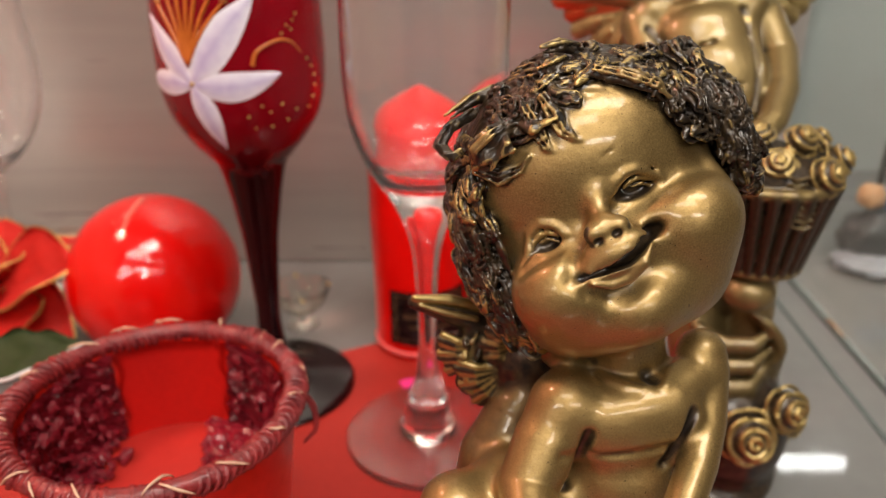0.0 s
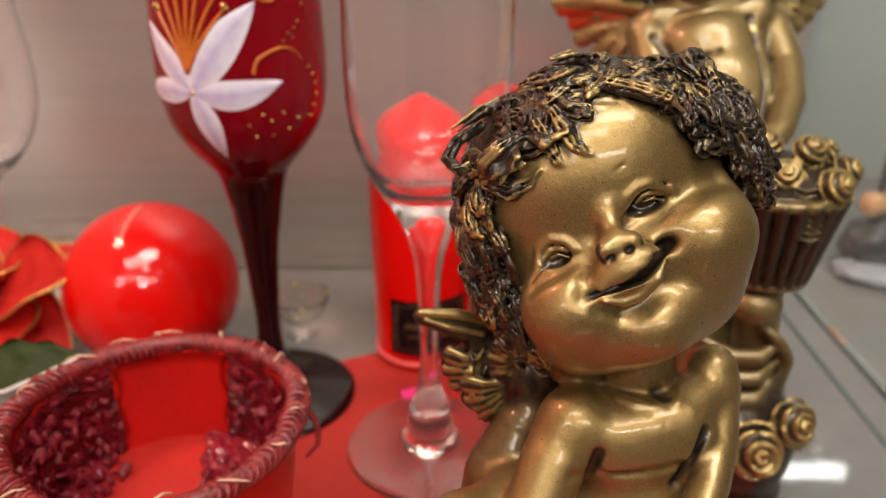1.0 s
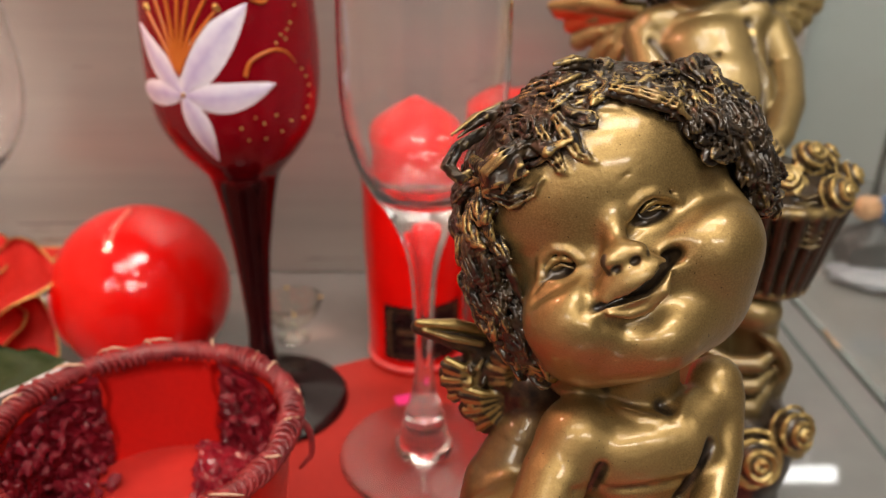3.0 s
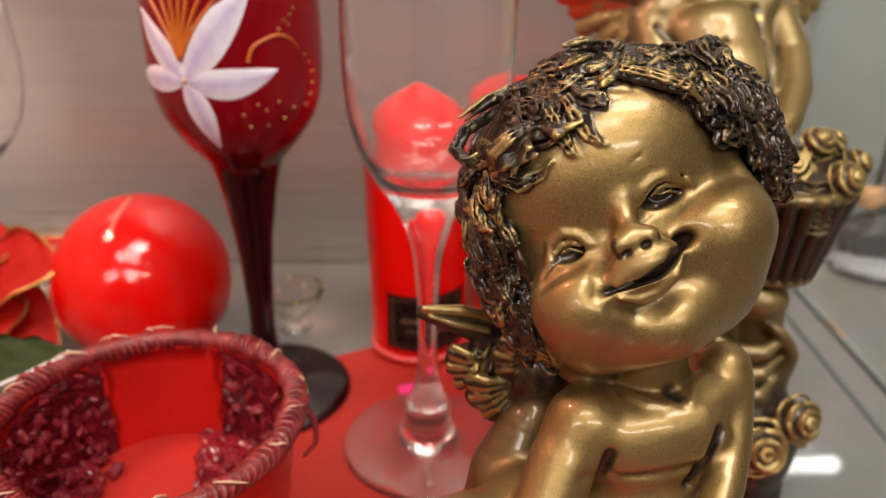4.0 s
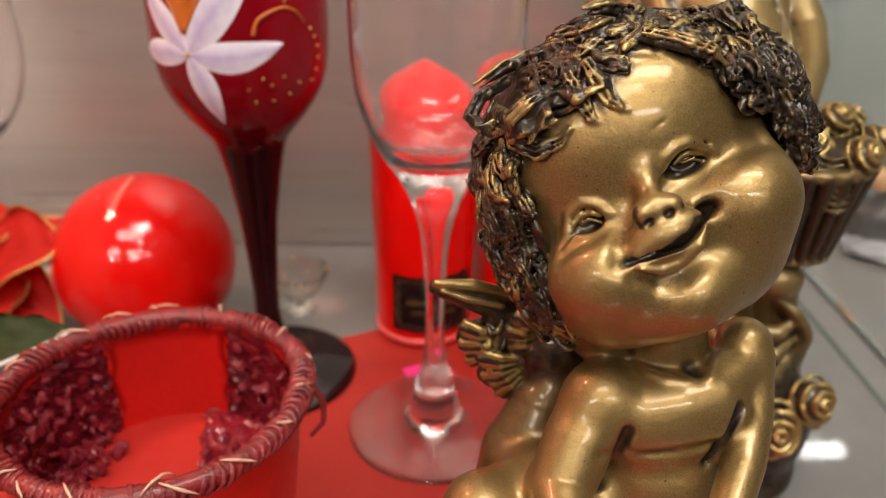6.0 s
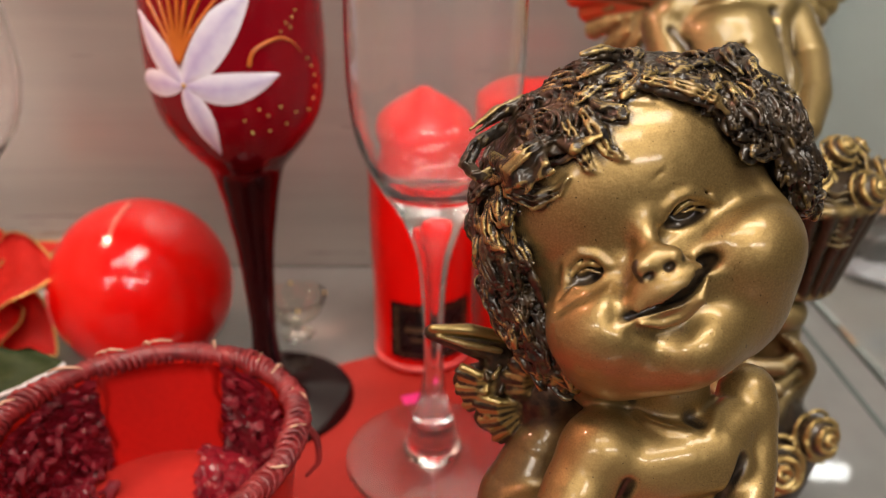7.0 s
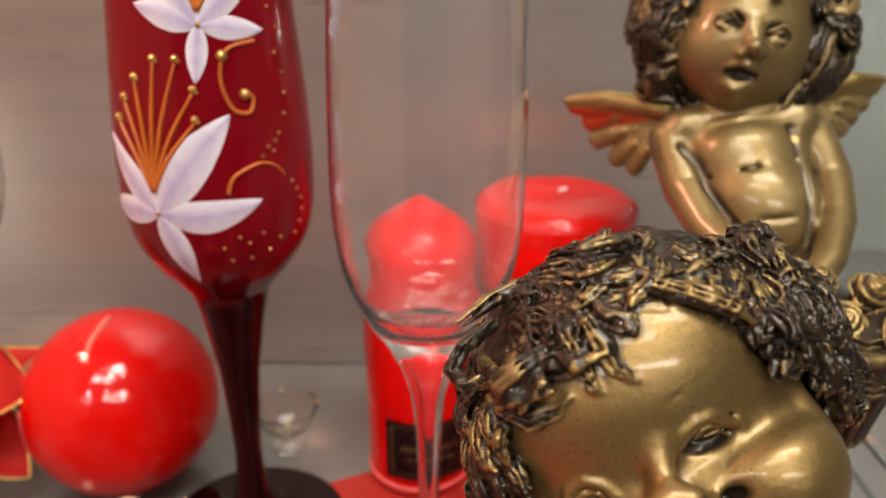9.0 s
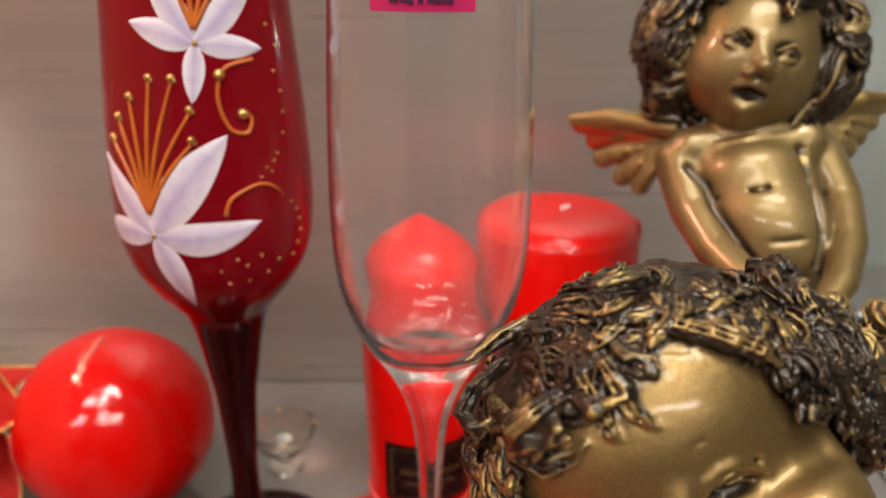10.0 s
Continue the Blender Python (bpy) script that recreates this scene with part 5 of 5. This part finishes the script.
def basket_cherub():
    rng = random.Random(23)
    O = (104, 262, 0)
    c = Clay((30, 196, 0.4), (170, 348, 238), 0.58)
    H = axes_from((0.97, -0.16, -0.20), (-0.15, -0.93, 0.22))
    hc, hr = (94, 309, 195), (21, 24, 20)

    def at(x, u, f):
        return tuple(hc[i] + x * H[0][i] + u * H[1][i] + f * H[2][i] for i in range(3))

    # rose mound base
    c.ell((104, 256, 4), (26, 36, 8), 3, wash_shade=0.8)
    c.ell((106, 250, 24), (24, 30, 26), 6, wash_shade=0.95)
    # legs and drapery
    c.rod([(92, 276, 112), (92, 262, 84), (94, 252, 52), (96, 246, 30)], [14, 12, 10, 8], 4, 0.3)
    c.rod([(110, 276, 112), (112, 262, 84), (112, 252, 52), (112, 246, 30)], [14, 11, 9, 7], 4, 0.3)
    for k in range(4):
        z = 66 - 8 * k
        c.rod([(90, 243 - k, z), (99, 238 - 1.5 * k, z - 4), (108, 236 - k, z - 3), (115, 239, z + 1)], [2.0, 3.2, 3.0, 1.4], 3.0, 0.4, 0.0)
    for k in range(5):
        fold = smooth_profile([(106 + 2 * k, 241 + 2 * k, 74 - 3 * k), (113 + 2 * k, 237 + 3 * k, 70 - 4 * k), (119 + 1.2 * k, 238 + 3 * k, 60 - 5 * k), (115 + k, 239 + 3 * k, 52 - 5 * k), (108 + k, 238 + 2 * k, 50 - 4 * k)], 4)
        c.rod(fold, [1.0 + 1.2 * math.sin(math.pi * j / (len(fold) - 1)) for j in range(len(fold))], 1.6, 0.45, 0.15)
    c.ell((105, 240, 82), (9, 8, 7), 2, wash_shade=0.3)
    # trunk
    c.ell((101, 282, 122), (18, 16, 16), 5)
    c.ell((101, 281, 139), (16.0, 13.5, 15), 5)
    c.ell((96, 294, 157), (18.5, 13, 14), 6)
    c.ell((88.6, 296.9, 157.0), (8.5, 4.4, 6), 7)
    c.ell((103.0, 295.8, 160.1), (8.5, 4.4, 6), 7)
    c.ell((105.8, 283.4, 135.2), (9, 8, 8), 5)
    c.ell((98.5, 285.5, 148.5), (16.5, 13.2, 12), 6)
    c.rod([(95, 303, 166), (94, 306, 180)], [9, 9.5], 4)
    c.rod([(77, 302, 165), (94, 301, 169), (111, 298, 168.5)], [7, 7, 7], 4)
    # arms
    c.rod([(73.7, 302.6, 160.8), (76.3, 291.1, 148.4), (80.0, 277.2, 140.5), (86.3, 262.1, 135.1), (94.1, 251.5, 130.5)], [7.6, 7.0, 6.2, 5.2, 4.2], 1.4)
    c.rod([(117.4, 299.0, 163.8), (121.7, 290.1, 152.6), (118.8, 275.6, 143.1), (112.0, 262.2, 136.1), (102.9, 253.5, 130.4)], [7.4, 6.6, 6.0, 5.0, 4.2], 1.4)
    way = (-0.05, 0.93, -0.37)
    for pts, r in (([(74.2, 291.2, 162.0), (79.1, 289.0, 156.5), (80.5, 284.5, 150.6), (86.0, 277.8, 142.1), (91.6, 270.0, 136.2)], 1.3), ([(106.7, 288.2, 169.0), (108.8, 283.9, 158.2), (108.9, 277.6, 147.7), (107.5, 270.4, 137.8)], 1.5), ([(81.6, 282.8, 154.5), (91.9, 283.5, 156.8), (107.3, 284.7, 160.1)], 0.5), ([(90.8, 269.4, 134.6), (98.3, 268.1, 131.5), (105.0, 269.2, 134.7)], 0.6), ([(93.7, 275.8, 142.9), (102.2, 276.1, 143.7)], 0.5)):
        pts = c.path(pts, 0.1, way)
        c.rod(pts, r, 1.4, None, None, True)
        # Umber and painted shade along the arm and chest creases.
        c.dark_line(pts, r * 1.4, 0.85 if r > 0.8 else 0.3)
    # collar line
    c.rod(c.path([(81.8, 296.5, 167.4), (90.7, 297.0, 168.8), (101.3, 298.0, 171.8), (111.0, 302.0, 176.7)], 0, way), [0.6, 1.0, 1.0, 0.7], 0.7, 0.1, 0.5)
    # head
    c.ell(hc, hr, 2, H)
    c.ell(at(0, -6, 4), (18.5, 17, 17), 5, H)
    c.ell(at(-9, -9, 8), (9, 9, 8.5), 5, H)
    c.ell(at(9, -9, 8), (9, 9, 8.5), 5, H)
    c.ell(at(-1, -17, 9.5), (7, 6.5, 8), 4, H)
    def hairy(x, u, f):
        return u > 14 or f < 0 or (abs(x) > 17.5 and u > -14 and f < 10)

    for p, r in ((at(-22, 1, -4), (7, 15, 10)), (at(-20, -13, -4), (5, 8, 7)), (at(22, 1, -4), (7, 15, 10)), (at(20, -11, -4), (5, 8, 7)), (at(0, 14, -5), (22, 16, 18.5))):
        c.ell(p, r, 1.5, H, 0.95, 0.0)
    hair = dict(gold=0.6, dark=(0.35, 0.8))
    tresses(c, hc, (22.5, 25.4, 21.5), H, 110, hairy, 15, 3.6, 3, rng, lift=0.14, curl=1.6, **hair)
    for s in (-1, 1):
        tresses(c, at(24 * s, 1, -3), (8.5, 16, 11), H, 44, lambda x, u, f: f > -6, 15, 3.8, 3, rng, curl=2.4, lift=0.25, **hair)
        tresses(c, at(21.5 * s, -13, -4), (6.5, 10, 9), H, 24, lambda x, u, f: f > -6, 11, 3.2, 3, rng, curl=2.4, lift=0.25, **hair)
    c.ruffle((40, 270, 165), (150, 348, 238), 0.3, 3.6, 80, 0.1)
    c.dry_brush((40, 270, 165), (150, 348, 238), 1.8, 1.5, 91)
    c.bleed((40, 270, 160), (150, 348, 238), 2.0, 1.4)
    tip = np.array(c.touch((89.9, 287.2, 193.0), way))
    N = -np.array(way)
    c.rod([c.touch((90.5, 290.2, 200.6), way, 1.9), tuple(tip + N * 0.8)], [1.6, 2.2], 2.5)
    c.ell(tuple(tip + N * 1.3), 2.4, 1)
    for q in ((86.6, 286.7, 191.7), (92.2, 286.5, 191.2)):
        c.ell(tuple(np.array(c.touch(q, way)) + N * 0.2), 1.7, 0.8)
        c.dark_line([c.touch(q, way), tuple(np.array(c.touch(q, way)) + (0, 0, -0.8))], 0.9, 0.7)
    for e in ((82.7, 292.3, 200.3), (98.0, 290.4, 195.8)):
        e = np.array(c.touch(e, way))
        c.ell(tuple(e + N * 0.3), (4.9, 3.1, 2.6), 1.5, H, 1.0, 0, True)
        c.ell(tuple(e - N * 2.4), 3.0, 0.4, None, 0.35, 0.1)
        c.ell(tuple(e + N * 0.5), 1.0, 0.3, None, 1.0, 0)
        r_, u_ = np.array(H[0]), np.array(H[1])
        c.rod([e - r_ * 4, e + u_ * 2.6 + N * 0.8, e + r_ * 4], [0.5, 0.8, 0.5], 0.7, 0.3, 0.1)
        c.rod([e - r_ * 3.4 - u_ * 1.6, e - u_ * 2.6 + N * 0.4, e + r_ * 3.4 - u_ * 1.6], [0.4, 0.7, 0.4], 0.9, 0.1, 0.1)
    mouth = c.path([(84.4, 286.9, 186.5), (87.6, 285.6, 186.2), (91.2, 286.0, 185.2)], 0.3, way)
    up, lo = c.path([(84.0, 287.3, 188.0), (86.6, 286.6, 189.0), (89.4, 286.2, 188.4), (92.0, 286.4, 186.4)], 0.2, way), c.path([(84.1, 285.7, 183.7), (87.0, 284.1, 182.4), (91.1, 285.3, 182.8)], 0.3, way)
    c.rod(up, [0.7, 1.5, 1.5, 0.7], 1.0, 0.2)
    c.rod(mouth, [1.0, 2.2, 1.0], 0.6, 1.0, 0, True)
    c.rod(lo, [0.9, 2.1, 0.9], 0.9, 0, 0.2)
    # Dark of the open mouth, painted as shade.
    c.dark_line(mouth, 2.0, 1.0)

    # wings
    for s, root, tips in ((-1, (74, 316, 165), ((44, 336, 166, 4.4), (50, 335, 160, 4.6), (53, 332, 153, 4.6), (60, 328, 155, 4.4), (60, 326, 147, 4.4), (66, 320, 145, 4.2))), (1, (116, 314, 170), ((150, 324, 176, 4.6), (146, 322, 170, 4.6), (141, 319, 165, 4.6), (136, 315, 161, 4.4), (130, 310, 157, 4.2)))):
        root = np.array(root, float)
        for j, (tx, ty, tz, r) in enumerate(tips):
            tip = np.array((tx, ty, tz), float)
            mid = root * 0.4 + tip * 0.6 + np.array((0, -2.0, 1.5))
            tip = tip * 0.88 + root * 0.12
            # The upper left feathers get the painted red-orange reflection (gild below zero).
            c.rod([root, root * 0.65 + tip * 0.35, mid * 0.75 + tip * 0.25, tip], [r * 0.55, r * 0.8, r * 0.75, r * 0.85], 0.5, 0.4 if j > 1 or s > 0 else 0.05, 0.5 if j > 1 or s > 0 else -0.75)
            c.rod([mid + (0, -r * 0.8, 0.6), tip * 0.7 + mid * 0.3 + (0, -r * 0.75, 0)], [0.8, 0.6], 0.4, 0.2, 0.7)
        c.rod([tuple(root + (0, -3, 4)), tuple(np.array(tips[0][:3]) * 0.6 + root * 0.4 + (0, -3, 4.5)), tuple(np.array(tips[0][:3]) + (0, -1.5, 1.5))], [3.2, 3.4, 1.8], 1.0, 0.15, 0.9 if s > 0 else 0.65)
    # basket of roses held in front
    bc = np.array((108.0, 246.0))
    for k in range(9):
        t = k / 8
        c.ell((bc[0], bc[1], 92 + 28 * t), (13.2 + 6.2 * t, 12.2 + 5.6 * t, 3.2), 1.2, None, 1.0, 0.0)
    for k in range(24):
        a = 2 * math.pi * k / 24
        c.rod([(bc[0] + 13.4 * math.cos(a), bc[1] + 12.4 * math.sin(a), 91), (bc[0] + 20.2 * math.cos(a), bc[1] + 18.4 * math.sin(a), 121)], [1.6, 2.3], 0.5, 0.8, 0.0)
    for z, rr, th in ((90.5, 13.8, 1.3), (121.5, 20.2, 1.8)):
        c.rod([(bc[0] + rr * math.cos(a), bc[1] + rr * 0.92 * math.sin(a), z) for a in (2 * math.pi * k / 24 for k in range(25))], th, 0.5, 0.2, 0.3)
    c.ell((bc[0], bc[1], 124), (18, 16.5, 9), 2, None, 0.9, 0.0)
    for x, y, z, r in ((119.5, 231.5, 127, 6.2), (126, 240, 129, 6.0), (113, 240, 136, 5.6), (122, 249, 133, 5.4), (104, 234, 130, 5.6), (96, 241, 129, 5.6), (102, 247, 136, 5.0), (92, 250, 127, 5.2)):
        rose(c, (x, y, z), (x - bc[0], y - bc[1] - 4, 14), r, rng)
    for x, y, z in ((109, 229.5, 126), (112, 228, 119)):
        for s in (-1, 1):
            for k in range(5):
                c.rod([(x + 0.2 * k, y, z - 2.2 * k), (x + s * 3.2, y - 0.6, z + 1.4 - 2.2 * k)], [0.8, 0.5], 0.4, 0.6, 0.12)
    # roses at the foot
    for x, y, z, r in ((105, 219, 36, 9.5), (119, 224, 44, 8.0), (88, 224, 34, 8.5), (126, 238, 30, 8), (80, 238, 28, 8)):
        rose(c, (x, y, z), (x - 105, y - 262, 16), r, rng, 0.85)
    c.darken_hollows(2.5, 1.5)
    me = cast("cherub_figurine", O, c)
    me.materials.append(M_BRONZE2)
    ob = new("cherub_figurine", me)
    ob.matrix_basis = pose(O[0] / 1000, O[1] / 1000, 0.0)
    return tagged(ob, "gold-bronze cherub figurine with wings holding a rose basket", "figurine", "cherub figurines")


smiling_cherub()
basket_cherub()


def far_figure(x, y):
    """A small painted ornament, one plain mesh of rounded lumps."""
    root = tagged(new("painted_ornament"), "small dark ornament with blue and white paint behind the glass", "ornament")
    root.matrix_basis = pose(x, y, 0.0002)
    for name, mat, loc, r in (("body", M_DARK, (0, 0, 0.018), (0.022, 0.017, 0.018)), ("skirt", M_PALE, (0.002, -0.01, 0.006), (0.03, 0.02, 0.006)), ("cap", M_BLUE, (0.012, 0, 0.042), (0.014, 0.012, 0.010)), ("ball", M_TAN, (-0.012, -0.004, 0.045), (0.008, 0.007, 0.007)), ("scarf", M_POIN, (0.018, -0.006, 0.034), (0.010, 0.006, 0.004))):
        bm = bmesh.new()
        bmesh.ops.create_icosphere(bm, subdivisions=4, radius=1.0)
        for v in bm.verts:
            v.co = Vector((v.co.x * r[0], v.co.y * r[1], v.co.z * r[2])) * (1 + 0.18 * noise.noise(v.co * 2.3 + Vector(loc) * 90)) + Vector(loc)
        part(name, bm, mat, root)


far_figure(0.262, 0.43)
